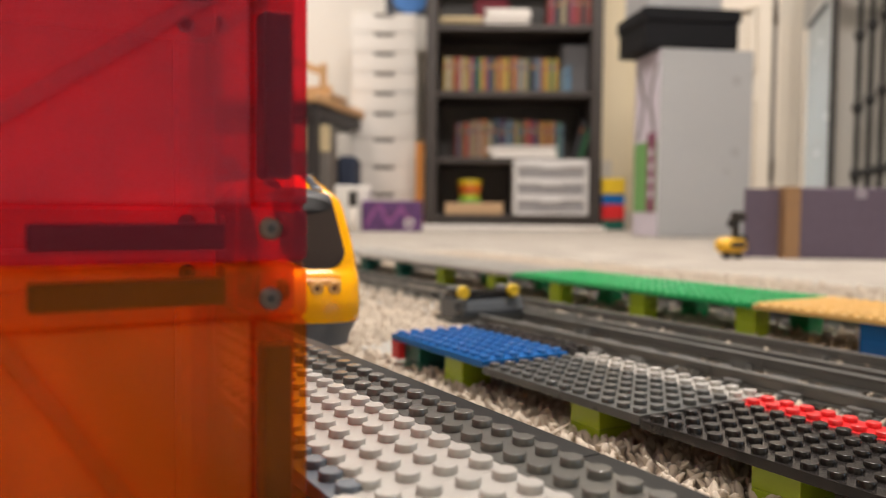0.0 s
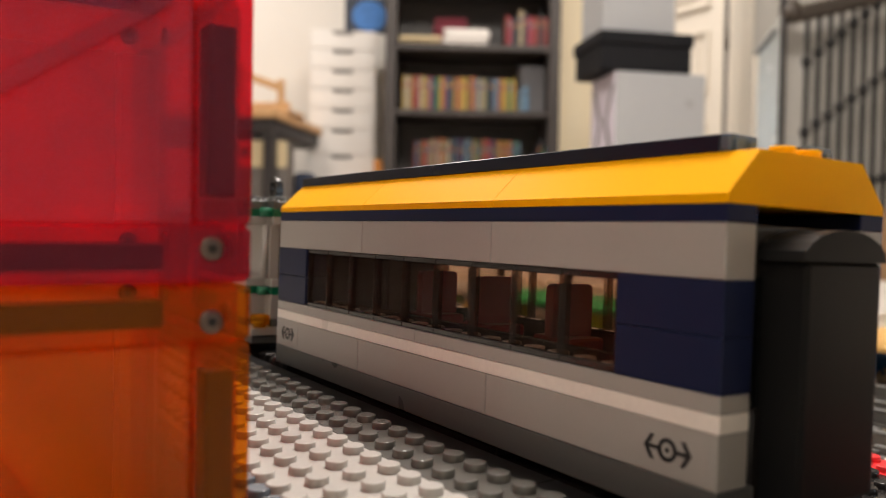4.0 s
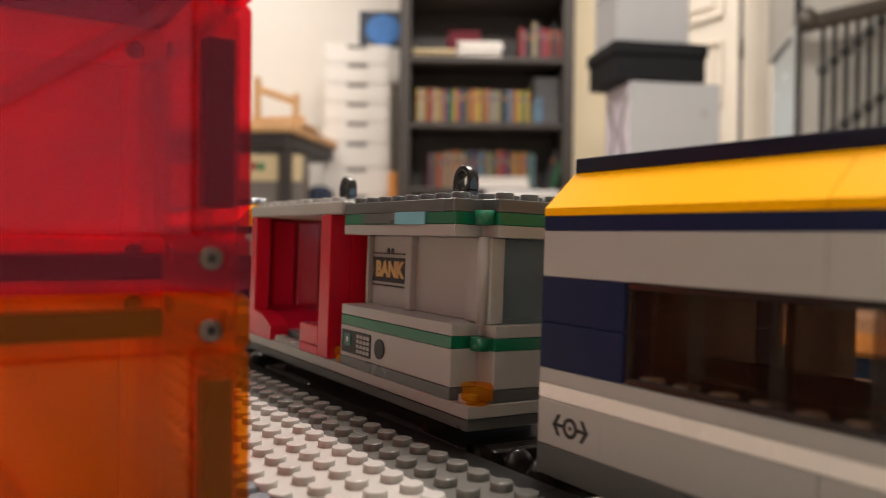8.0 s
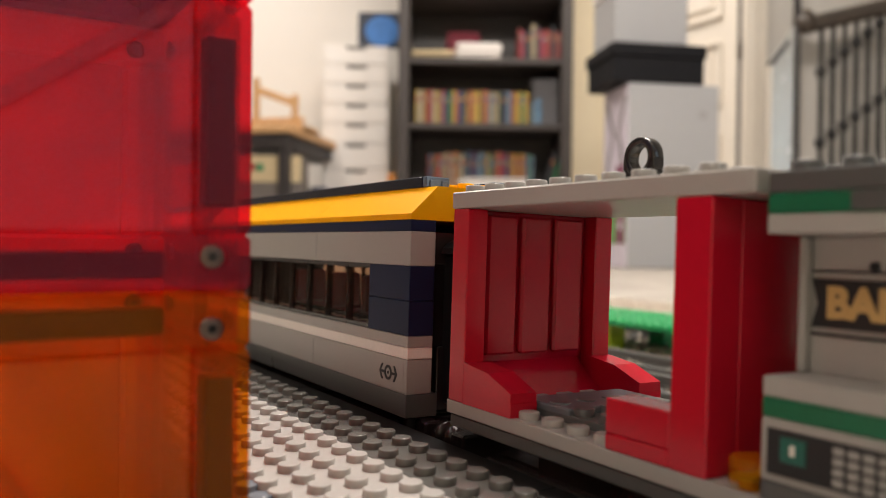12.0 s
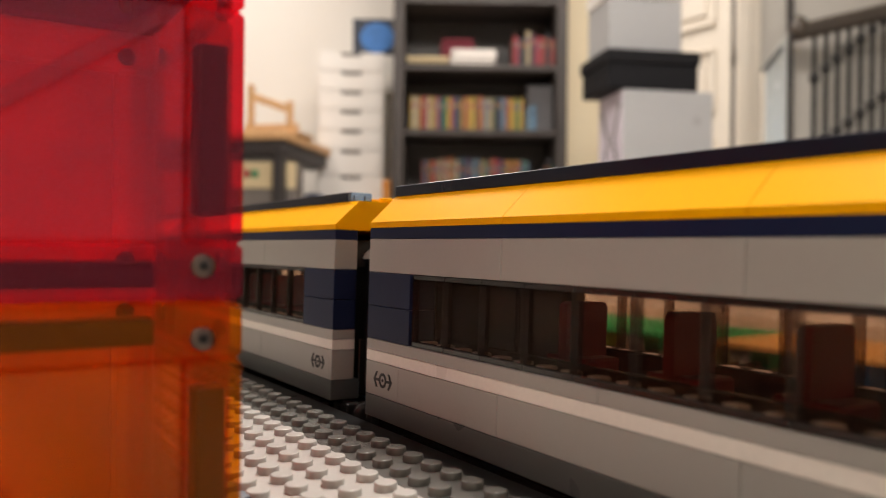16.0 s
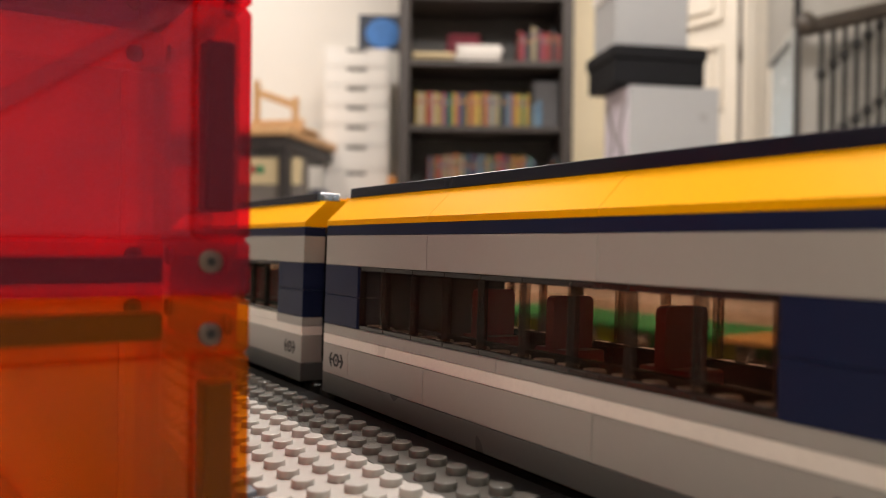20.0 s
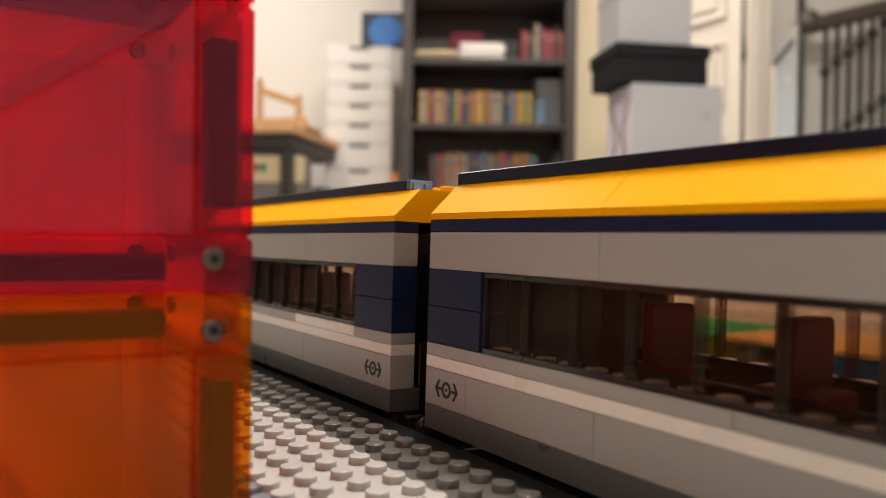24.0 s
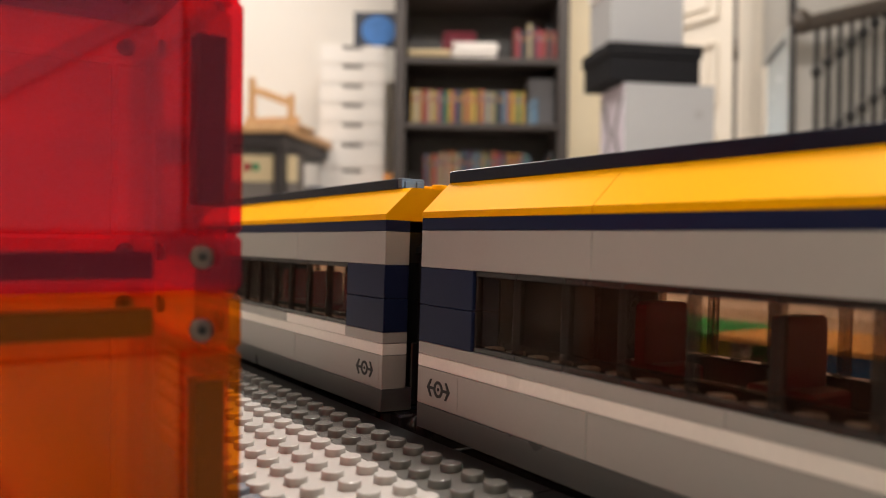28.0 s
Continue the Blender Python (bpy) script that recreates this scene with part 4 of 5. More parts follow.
def locomotive():
    """Origin at the rear end; the nose is towards +x."""
    ox = 0.2145
    car = thing("locomotive", pose(0, TRACK_Y, RIDE, LEAN), "yellow-nosed toy locomotive with dark blue and grey sides", "toy locomotive", "cars of the toy train")
    X = lambda v: v - ox  # noqa: E731
    end = X(0.401)
    both(strip(0, end, Z_SKIRT, Z_LOW, 0.010), "skirt", DARK_GREY, car)
    part("floor", Shape().box(0.001, end, -0.0138, 0.0138, Z_SKIRT + 0.001, Z_TOP, 0.0003), BLACK, car)
    for a, b in ((0, 0.064), (0.064, 0.128), (0.128, end)):
        both(strip(a + 0.00005, b - 0.00005, Z_LOW, Z_STRIPE), "lower_brick", LIGHT_GREY, car)
    both(strip(0, end, Z_STRIPE, Z_SILL), "white_stripe", WHITE, car, "white stripe plate")
    both(strip(0, end, Z_TOP, Z_EAVE), "eave_plate", NAVY, car)
    vx0, vx1 = X(0.244), X(0.308)
    both(strip(0, vx0, Z_SILL, Z_WIN), "sill_plate", LIGHT_GREY, car)
    both(strip(0, X(0.229), Z_WIN, Z_UP), "blue_brick", NAVY, car)
    both(strip(X(0.229), vx0, Z_WIN, Z_UP), "rear_brick", LIGHT_GREY, car)
    both(strip(0, vx0, Z_UP, Z_TOP), "upper_brick", LIGHT_GREY, car)
    both(strip(vx1, X(0.3155), Z_SILL, Z_TOP, 0.008), "vent_frame", LIGHT_GREY, car)
    for side in (-1, 1):
        part("vent_backing", Shape().box(vx0, vx1, side * (SIDE - 0.0045), side * (SIDE - 0.008), Z_SILL, Z_TOP, 0.0002), DARK_GREY, car)
        h = (Z_TOP - Z_SILL) / 4
        for k in range(4):
            z = Z_SILL + k * h
            vent = part("vent_brick", Shape().box(vx0 + 0.00005, vx1, side * SIDE, side * (SIDE - 0.004), z + 0.00005, z + 0.0018, 0.0003)
                        .box(vx0 + 0.00005, vx1, side * SIDE, side * (SIDE - 0.004), z + 0.0034, z + 0.0048, 0.0003)
                        .box(vx0 + 0.00005, vx1, side * SIDE, side * (SIDE - 0.004), z + 0.0064, z + h - 0.00005, 0.0003), LIGHT_GREY, car)
            for bar in (0.014, 0.030, 0.046):
                part("vent_bar", Shape().box(vx0 + bar, vx0 + bar + 0.0015, side * (SIDE - 0.003), side * (SIDE - 0.0045), z, z + h, 0.0001), LIGHT_GREY, vent)
            for x, mat in ((X(0.3120), LIGHT_GREY), (X(0.3305), NAVY)):
                part("side_stud", Shape().lathe((x, side * SIDE, z + h / 2), "y", [(0, 0.0024), (side * 0.0016, 0.0024), (side * 0.0018, 0.0021)], 16), mat, car)
        part("slanted_panel", Shape().prism([(Z_SILL, X(0.3155)), (Z_TOP, X(0.3155)), (Z_TOP, X(0.3172)), (Z_SILL, X(0.3250))], "y", min(side * SIDE, side * (SIDE - 0.008)), max(side * SIDE, side * (SIDE - 0.008))), LIGHT_GREY, car)
        part("blue_side", Shape().prism([(Z_SILL, X(0.3251)), (Z_TOP, X(0.3173)), (Z_TOP, end), (Z_SILL, end)], "y", min(side * (SIDE - 0.0001), side * (SIDE - 0.008)), max(side * (SIDE - 0.0001), side * (SIDE - 0.008))), NAVY, car)
        part("blue_course", Shape().box(X(0.345), end, side * (SIDE + 0.0001), side * (SIDE - 0.002), Z_TOP - 0.0035, Z_TOP, 0.0002), NAVY, car)
        fr = part("door_frame", Shape().box(X(0.3862), X(0.3992), side * (SIDE + 0.0002), side * (SIDE - 0.003), 0.0308, 0.0318, 0.0002)
                  .box(X(0.3862), X(0.3992), side * (SIDE + 0.0002), side * (SIDE - 0.003), 0.0442, 0.0450, 0.0002)
                  .box(X(0.3862), X(0.3872), side * (SIDE + 0.0002), side * (SIDE - 0.003), 0.0308, 0.0450, 0.0002), NAVY, car)
        part("pane", Shape().box(X(0.3872), X(0.3992), side * (SIDE + 0.0001), side * (SIDE - 0.001), 0.0318, 0.0442, 0.0001), BROW, fr)
        ring_sign(car, 0.0104, 0.0102, side)
    # roof
    a0, a1, a2 = 0.0, X(0.371), X(0.385)
    for n0, n1 in ((0.0, 0.064), (0.064, 0.128), (0.128, a1), (a2, end)):
        for side in (-1, 1):
            o = [(side * SIDE, Z_EAVE), (side * SIDE, Z_EAVE + 0.0016), (side * (SIDE - 0.0082), Z_ROOF), (0.0, Z_ROOF), (0.0, Z_EAVE)]
            part("roof_brick", Shape().prism(o, "x", n0 + 0.00004, n1 - 0.00004), YELLOW, car)
    for side in (-1, 1):
        o = [(side * (SIDE - 0.004), Z_EAVE + 0.0056), (side * (SIDE - 0.0082), Z_ROOF), (0.0, Z_ROOF), (0.0, Z_EAVE + 0.0056)]
        part("roof_brick", Shape().prism(o, "x", a1, a2), YELLOW, car)
        part("roof_recess", Shape().box(a1, a2, side * 0.0165, 0.0, Z_EAVE, Z_EAVE + 0.0056, 0.0002), BLACK, car)
        part("roof_strip", Shape().box(0.0001, end, side * 0.016, side * 0.008, Z_ROOF, Z_ROOF + PLATE, 0.0002), ROOF_NAVY, car, "dark blue roof tile strip")
        part("roof_step", Shape().box(0.021, end, side * 0.0157, side * 0.008, Z_ROOF + PLATE, Z_ROOF + PLATE + 0.0009, 0.0002), ROOF_NAVY, car)
    part("roof_studs", Shape().studs(0.0, -0.008, Z_ROOF, int(end / STUD), 2, 12), YELLOW, car)
    # pantograph
    part("pantograph", Shape().box(-0.006, 0.013, -0.0040, 0.0040, -0.0020, 0.0020, 0.0005).box(-0.0085, -0.0015, -0.0048, 0.0048, -0.0034, 0.0030, 0.0008)
         .studs(-0.008, -0.004, 0.0020, 2, 1, 10).turned(pose(X(0.3010), 0, 0.0752, 0, 24, 0)), BLACK, car, "black folded current collector")
    part("pantograph_foot", Shape().box(X(0.306), X(0.320), -0.008, 0.008, Z_ROOF + 0.0002, Z_ROOF + 0.0062, 0.0004), BLACK, car)
    # nose shell
    zs = list(np.linspace(-0.003, 0.0534, 22)) + list(np.linspace(0.0550, 0.0662, 8))
    m = 26

    def section(z, grow=0.0):
        w, front = nose_side(z) + grow, X(nose_x(z)) + grow
        back = end
        bulge = min(front - back, nose_bulge(z))
        c = front - bulge
        pts = [(back, -w)]
        for k in range(m + 1):
            a = -math.pi / 2 + math.pi * k / m
            ca, sa = math.cos(a), math.sin(a)
            pts.append((c + bulge * abs(ca) ** 0.80, w * math.copysign(abs(sa) ** 0.72, sa)))
        pts.append((back, w))
        return pts

    def loft(z_list, grow=0.0, caps=True):
        s = Shape()
        rows = [section(z, grow) for z in z_list]
        n = len(rows[0])
        verts = [(x, y, z) for z, r in zip(z_list, rows) for x, y in r]
        faces = [(i * n + k, i * n + k + 1, (i + 1) * n + k + 1, (i + 1) * n + k) for i in range(len(rows) - 1) for k in range(n - 1)]
        s.add(verts, faces, True)
        if caps:
            s.add([(x, y, z_list[0]) for x, y in rows[0]], [tuple(reversed(range(n)))])
            s.add([(x, y, z_list[-1]) for x, y in rows[-1]], [tuple(range(n))])
        return s

    part("nose", loft(zs), NOSE_YELLOW, car, "rounded bright yellow nose")
    part("front_skirt", loft(list(np.linspace(-0.0145, -0.0032, 4)), -0.0004), SKIRT_GREY, car)
    part("skirt_slot", Shape().box(end + 0.0450, end + 0.0560, -0.0222, -0.0170, -0.0062, -0.0040, 0.0002), BLACK, car)

    def patch(z0f, z1f, y0, y1, grow, mat, name, label="", rows=14, cols=22):
        """A skin laid on the nose between two heights that may vary with the side."""
        s = Shape()
        verts = []
        for i in range(rows + 1):
            for j in range(cols + 1):
                v = j / cols
                yy = y0 + (y1 - y0) * v
                z = z0f(yy) + (z1f(yy) - z0f(yy)) * i / rows
                w, front = nose_side(z) + grow, X(nose_x(z)) + grow
                bulge = min(front - end, nose_bulge(z))
                c = front - bulge
                sa = min(0.9999, (abs(yy) / w) ** (1 / 0.72))
                ca = math.sqrt(max(0.0, 1 - sa * sa))
                verts.append((c + bulge * ca ** 0.80, yy, z))
        n = cols + 1
        faces = [(i * n + j, i * n + j + 1, (i + 1) * n + j + 1, (i + 1) * n + j) for i in range(rows) for j in range(cols)]
        s.add(verts, faces, True)
        return part(name, s, mat, car, label)

    patch(lambda y: 0.0208 + 0.0055 * (abs(y) / 0.0145) ** 4, lambda y: 0.0575 - 0.0035 * (abs(y) / 0.0165) ** 2, -0.0158, 0.0158, 0.0006, WINDSHIELD, "windscreen", "dark smoked curved windscreen")
    patch(lambda y: 0.0462 + 0.0046 * (abs(y) / 0.0162) ** 2, lambda y: 0.0548 - 0.0038 * (abs(y) / 0.0162) ** 2, -0.0162, 0.0162, 0.0009, BROW, "windscreen_brow", "black visor above the windscreen", 8, 22)
    patch(lambda y: 0.0548 - 0.0038 * (abs(y) / 0.0162) ** 2, lambda y: 0.0592 - 0.0034 * (abs(y) / 0.0165) ** 2, -0.0160, 0.0160, 0.0009, PANEL_DARK, "brow_trim", "", 3, 20)
    for z0, z1, w in ((0.0052, 0.0064, 0.0098), (0.0178, 0.0190, 0.0098)):
        patch(lambda y: z0, lambda y: z1, -w, w, 0.0010, YELLOW, "lamp_surround", "", 2, 14)
    x = X(nose_x(0.0124))
    block = part("headlight_block", Shape().box(x - 0.008, x - 0.0008, -0.0082, 0.0082, 0.0080, 0.0166, 0.0010), LAMP_CLEAR, car, "clear tan headlight block")
    for y in (-0.0042, 0.0042):
        part("headlight", Shape().lathe((x - 0.0008, y, 0.0124), "x", [(0, 0.0031), (0.0014, 0.0031), (0.0018, 0.0027), (0.0018, 0.0017), (0.0009, 0.0012)], 20), LAMP_CLEAR, block)
        part("lamp_centre", Shape().lathe((x, y, 0.0124), "x", [(0, 0.0012), (0.0003, 0.0010)], 12), LAMP_INNER, block)
    for side in (-1, 1):
        patch(lambda y: 0.0585, lambda y: 0.0661, side * 0.0078, side * 0.0142, 0.0010, ROOF_NAVY, "roof_strip", "dark blue roof strip bending over the nose", 10, 6)
        # dark side panel with the printed wheel and arrow
        y = side * 0.02412
        o = [(end + 0.0016, -0.0016), (X(0.4405), -0.0016), (X(0.4400), 0.008), (X(0.4385), 0.0185), (X(0.4355), 0.0290), (X(0.4300), 0.0400), (X(0.4225), 0.0475), (X(0.4130), 0.0522), (X(0.4070), 0.0535), (end + 0.0016, 0.0535)]
        panel = part("side_panel", Shape().prism([(q, p) for p, q in o], "y", min(y, y - side * 0.001), max(y, y - side * 0.001)), NAVY, car, "dark blue printed side panel")
        lower = [(end + 0.0018, -0.0014), (X(0.4403), -0.0014), (X(0.4398), 0.008), (X(0.4392), 0.0125), (end + 0.0018, 0.0125)]
        y2 = side * 0.02422
        part("panel_lower_print", Shape().prism([(q, p) for p, q in lower], "y", min(y2, y2 - side * 0.0002), max(y2, y2 - side * 0.0002)), PANEL_DARK, panel)
        part("panel_caption", Shape().box(end + 0.003, end + 0.015, side * 0.0242, side * 0.02432, 0.0022, 0.0050, 0.00005), PANEL_PRINT, panel)
        part("panel_caption", Shape().box(end + 0.003, end + 0.022, side * 0.0242, side * 0.02428, 0.0062, 0.0078, 0.00005), BLACK_INK, panel)
        yy = side * 0.02425
        t = side * 0.0001
        cx, cz = X(0.4124), 0.0180
        s = Shape()
        for k in range(28):
            a, b = 2 * math.pi * k / 28, 2 * math.pi * (k + 1) / 28
            s.prism([(cz + r * math.sin(w), cx + r * math.cos(w)) for r, w in ((0.0044, a), (0.0070, a), (0.0070, b), (0.0044, b))], "y", min(yy, yy + t), max(yy, yy + t))
        s.prism([(cz + 0.0018 * math.sin(k * math.pi / 6), cx + 0.0018 * math.cos(k * math.pi / 6)) for k in range(12)], "y", min(yy, yy + t), max(yy, yy + t))
        for pts in (((0.0068, -0.0011), (0.0215, -0.0011), (0.0215, 0.0011), (0.0068, 0.0011)), ((0.0150, 0.0085), (0.0180, 0.0085), (0.0245, 0.0), (0.0205, 0.0)), ((0.0150, -0.0085), (0.0180, -0.0085), (0.0245, 0.0), (0.0205, 0.0))):
            s.prism([(cz + q, cx + p) for p, q in pts], "y", min(yy, yy + t), max(yy, yy + t))
        part("printed_wheel_arrow", s, CREAM_INK, panel, "cream printed wheel and arrow")
        part("panel_edge", Shape().box(end - 0.0012, end + 0.0010, side * 0.02435, side * 0.022, -0.002, 0.0534, 0.0003), YELLOW, car)
        part("panel_edge", Shape().box(end - 0.0012, X(0.4410), side * 0.02430, side * 0.022, -0.0030, -0.0015, 0.0003), YELLOW, car)
    for x in (0.040, 0.150):
        running_gear(car, x)
    coupling(car, 0.002, -1)
    part("end_wall", Shape().box(0.003, 0.005, -0.0158, 0.0158, Z_SKIRT, Z_TOP, 0.0002), EDGE_DARK, car)
    part("gangway", Shape().box(0.003, -0.0068, -0.0115, 0.0115, 0.002, Z_TOP - 0.002, 0.0008), EDGE_DARK, car)
    s = Shape()
    for k in range(4):
        s.box(0.070, 0.128, -0.0215 + 0.0012 * k, 0.0215 - 0.0012 * k, -0.0042 - 0.0026 * k, -0.0022 - 0.0026 * k, 0.0003)
    part("underfloor_box", s, BLACK, car)
    return car


loco = locomotive()


# ---- tower of magnetic tiles ----
def magnetic_tile(m, mat, word, h=0.0562, ridge=None, magnets=True):
    """A clear tile in its own x-z plane, lower corner at the origin, 56 mm wide."""
    w, t = 0.0562, 0.0030
    shape = "square" if h < 0.06 else "upright"
    ob = thing("magnetic_tile", m, "clear " + word + " " + shape + " magnetic tile with riveted corners", "magnetic tile", "tiles of the tower")
    e = 0.0092
    part("panel", Shape().box(e, w - e, -0.0011, 0.0011, e, h - e, 0.0003), mat, ob)
    s = Shape()
    for a in ((0.0001, w - 0.0001, 0.0001, e), (0.0001, w - 0.0001, h - e, h - 0.0001), (0.0001, e, e, h - e), (w - e, w - 0.0001, e, h - e)):
        s.box(a[0], a[1], -t, t, a[2], a[3], 0.0009)
    part("rim", s, {TILE_RED: TILE_RED_RIM, TILE_ORANGE: TILE_ORANGE_RIM}.get(mat, mat), ob)
    if magnets:
        uprights = ((0.0139, 0.0412),) if h < 0.06 else ((0.0070, 0.0300), (h - 0.0412, h - 0.0137))
        for lo in (0.0022, h - 0.0064):
            part("magnet", Shape().box(0.0139, 0.0423, -0.0024, 0.0024, lo, lo + 0.0042, 0.0003), MAGNET, ob)
        for lo in (0.0028, w - 0.0074):
            for d0, d1 in uprights:
                part("magnet", Shape().box(lo, lo + 0.0046, -0.0024, 0.0024, d0, d1, 0.0003), MAGNET, ob)
    for x in (0.0068, w - 0.0068):
        for z in (0.0056, h - 0.0057):
            part("rivet", Shape().lathe((x, -t - 0.0006, z), "y", [(0, 0.0010), (0.0001, 0.0019), (0.0012, 0.0019)], 16), CHROME, ob)
            part("rivet_hole", Shape().lathe((x, -t - 0.0008, z), "y", [(0, 0.0007), (0.0003, 0.0007)], 10), BLACK, ob)
    if ridge:
        x, z, angle, length = ridge
        part("ridge", Shape().box(-length / 2, length / 2, -0.0024, -0.0011, -0.0013, 0.0013, 0.0003).turned(pose(x, 0, z, 0, angle, 0)), mat, ob)
    return ob


TX, TY = -0.0030, -0.0512
for z, h, mat, word, ridge in ((0.0030, 0.0756, TILE_ORANGE, "orange", (0.0185, 0.0525, 57, 0.046)), (0.0788, 0.0562, TILE_RED, "red", (0.0250, 0.0317, -35, 0.044))):
    magnetic_tile(pose(TX, TY - 0.0562, z, 0, 0, 90), mat, word, h, ridge)                    # front
    magnetic_tile(pose(TX - 0.0600, TY - 0.0562, z, 0, 0, 90), TILE_RED_BACK if word == "red" else TILE_ORANGE_BACK, word, h, None, False)     # back
    magnetic_tile(pose(TX - 0.0034, TY - 0.0030, z, 0, 0, 180), mat, word, h, None, False)    # beside the platform
    magnetic_tile(pose(TX - 0.0034, TY - 0.0532, z, 0, 0, 180), mat, word, h, None, False)    # near side
magnetic_tile(pose(TX - 0.0600, TY - 0.0562, 0.1352, 0, 0, 90), TILE_BLUE, "blue")
magnetic_tile(pose(TX - 0.0034, TY - 0.0030, 0.1352, 0, 0, 180), TILE_BLUE, "blue", magnets=False)


# ---- bookcase and what stands in it ----
def bookcase():
    ob = thing("bookcase", room(0.233, 3.95), "tall black-brown wooden bookcase with filled shelves", "bookcase")
    w, d = 0.434, 0.36
    for x in (-w, w - 0.055):
        part("side_panel", Shape().box(x, x + 0.055, 0, d, 0.0, 2.0, 0.003), DARK_WOOD, ob)
    part("back_panel", Shape().box(-w + 0.055, w - 0.055, d - 0.012, d, 0.0, 2.0, 0.002), DARK_WOOD, ob)
    part("plinth", Shape().box(-w + 0.055, w - 0.055, 0.012, 0.03, 0.0, 0.070, 0.002), DARK_WOOD, ob)
    for z in (0.070, 0.355, 0.683, 1.008, 1.34, 1.66, 1.985):
        part("shelf", Shape().box(-w + 0.055, w - 0.055, 0.005, d - 0.012, z - 0.030, z, 0.003), DARK_WOOD, ob)


bookcase()
rng = random.Random(7)
BOOK_COLOURS = ((0.50, 0.05, 0.04), (0.80, 0.50, 0.02), (0.06, 0.10, 0.22), (0.55, 0.42, 0.22), (0.04, 0.26, 0.10), (0.75, 0.22, 0.02), (0.20, 0.06, 0.26), (0.22, 0.36, 0.46), (0.55, 0.03, 0.09), (0.66, 0.58, 0.42), (0.06, 0.06, 0.07), (0.12, 0.34, 0.58))
BOOK_MATS = [material("book_cover", tuple(0.50 * v + 0.10 * sum(c) / 3 for v in c), 0.6, vary=0.12, grain=60, blotch=20) for c in BOOK_COLOURS]
BOOK_WORDS = ("red", "mustard", "navy blue", "beige", "dark green", "orange", "plum", "grey blue", "crimson", "cream", "black", "blue")


def book(u, d, z, thick, height, depth, lean=0.0, mat=None, group="books on the shelves"):
    k = rng.randrange(len(BOOK_MATS)) if mat is None else mat
    ob = thing("book", room(u, d, z) @ pose(0, 0, 0, 0, lean, 0), BOOK_WORDS[k] + " book standing upright on a bookcase shelf", "book", group)
    part("cover", Shape().box(-thick / 2, thick / 2, 0, 0.004, 0, height, 0.002).box(-thick / 2, -thick / 2 + 0.002, 0, depth, 0, height, 0.0005).box(thick / 2 - 0.002, thick / 2, 0, depth, 0, height, 0.0005), BOOK_MATS[k], ob)
    part("pages", Shape().box(-thick / 2 + 0.002, thick / 2 - 0.002, 0.004, depth - 0.003, 0.003, height - 0.003, 0.0005), PAPER, ob)
    part("spine_band", Shape().box(-thick / 2 + 0.001, thick / 2 - 0.001, -0.0006, 0, height * 0.70, height * 0.78, 0.0003), BOOK_MATS[(k * 5 + 3) % len(BOOK_MATS)], ob)


def book_row(u0, u1, d, z, h0, h1, t0, t1, mats=None):
    u = u0
    while u < u1:
        t = rng.uniform(t0, t1)
        book(u + t / 2, d + rng.uniform(0, 0.02), z, t - 0.0015, rng.uniform(h0, h1), 0.16, mat=rng.choice(mats) if mats else None)
        u += t


book_row(-0.115, 0.452, 3.99, 0.683, 0.158, 0.174, 0.008, 0.020, (0, 1, 1, 3, 4, 5, 7, 8, 9, 10, 1, 9, 2))
book_row(0.470, 0.515, 3.99, 0.683, 0.10, 0.14, 0.014, 0.03)
book_row(-0.055, 0.490, 4.06, 0.355, 0.175, 0.205, 0.008, 0.020)
book_row(0.400, 0.600, 4.00, 1.008, 0.14, 0.185, 0.009, 0.022, (0, 10, 8, 3, 0, 10, 0))
book(0.545, 4.02, 0.355, 0.018, 0.20, 0.16, 14, 10)
book(0.575, 4.02, 0.360, 0.018, 0.20, 0.16, 16, 4)


def paper_stack(u, d, z, w, depth, n, mat, label):
    ob = thing("paper_stack", room(u, d, z), label, "papers")
    h = 0.0
    for k in range(n):
        t = rng.uniform(0.008, 0.020)
        o = rng.uniform(-0.02, 0.02)
        part("paper", Shape().box(-w / 2 + o, w / 2 + o * 0.5, rng.uniform(0, 0.02), depth, h, h + t, 0.001), mat, ob)
        h += t + 0.0003


paper_stack(0.285, 3.985, 0.3555, 0.33, 0.04, 5, PAPER, "untidy stack of white papers lying on a shelf")
paper_stack(-0.02, 3.985, 1.0085, 0.20, 0.25, 4, BEIGE_CARD, "stack of beige papers lying on a shelf")
paper_stack(0.20, 3.985, 1.0085, 0.22, 0.25, 6, PAPER, "stack of pale papers lying on a shelf")
paper_stack(0.13, 4.12, 1.0085, 0.16, 0.10, 12, BOOK_MATS[8], "pile of dark red booklets behind the papers")
solid("grey_box", Shape().box(-0.065, 0.065, 0, 0.2, 0, 0.245, 0.004), material("grey_box_card", (0.12, 0.115, 0.12), 0.6, vary=0.2, blotch=20), room(0.545, 4.06, 0.683), "grey printed box standing at the shelf's end", "box")


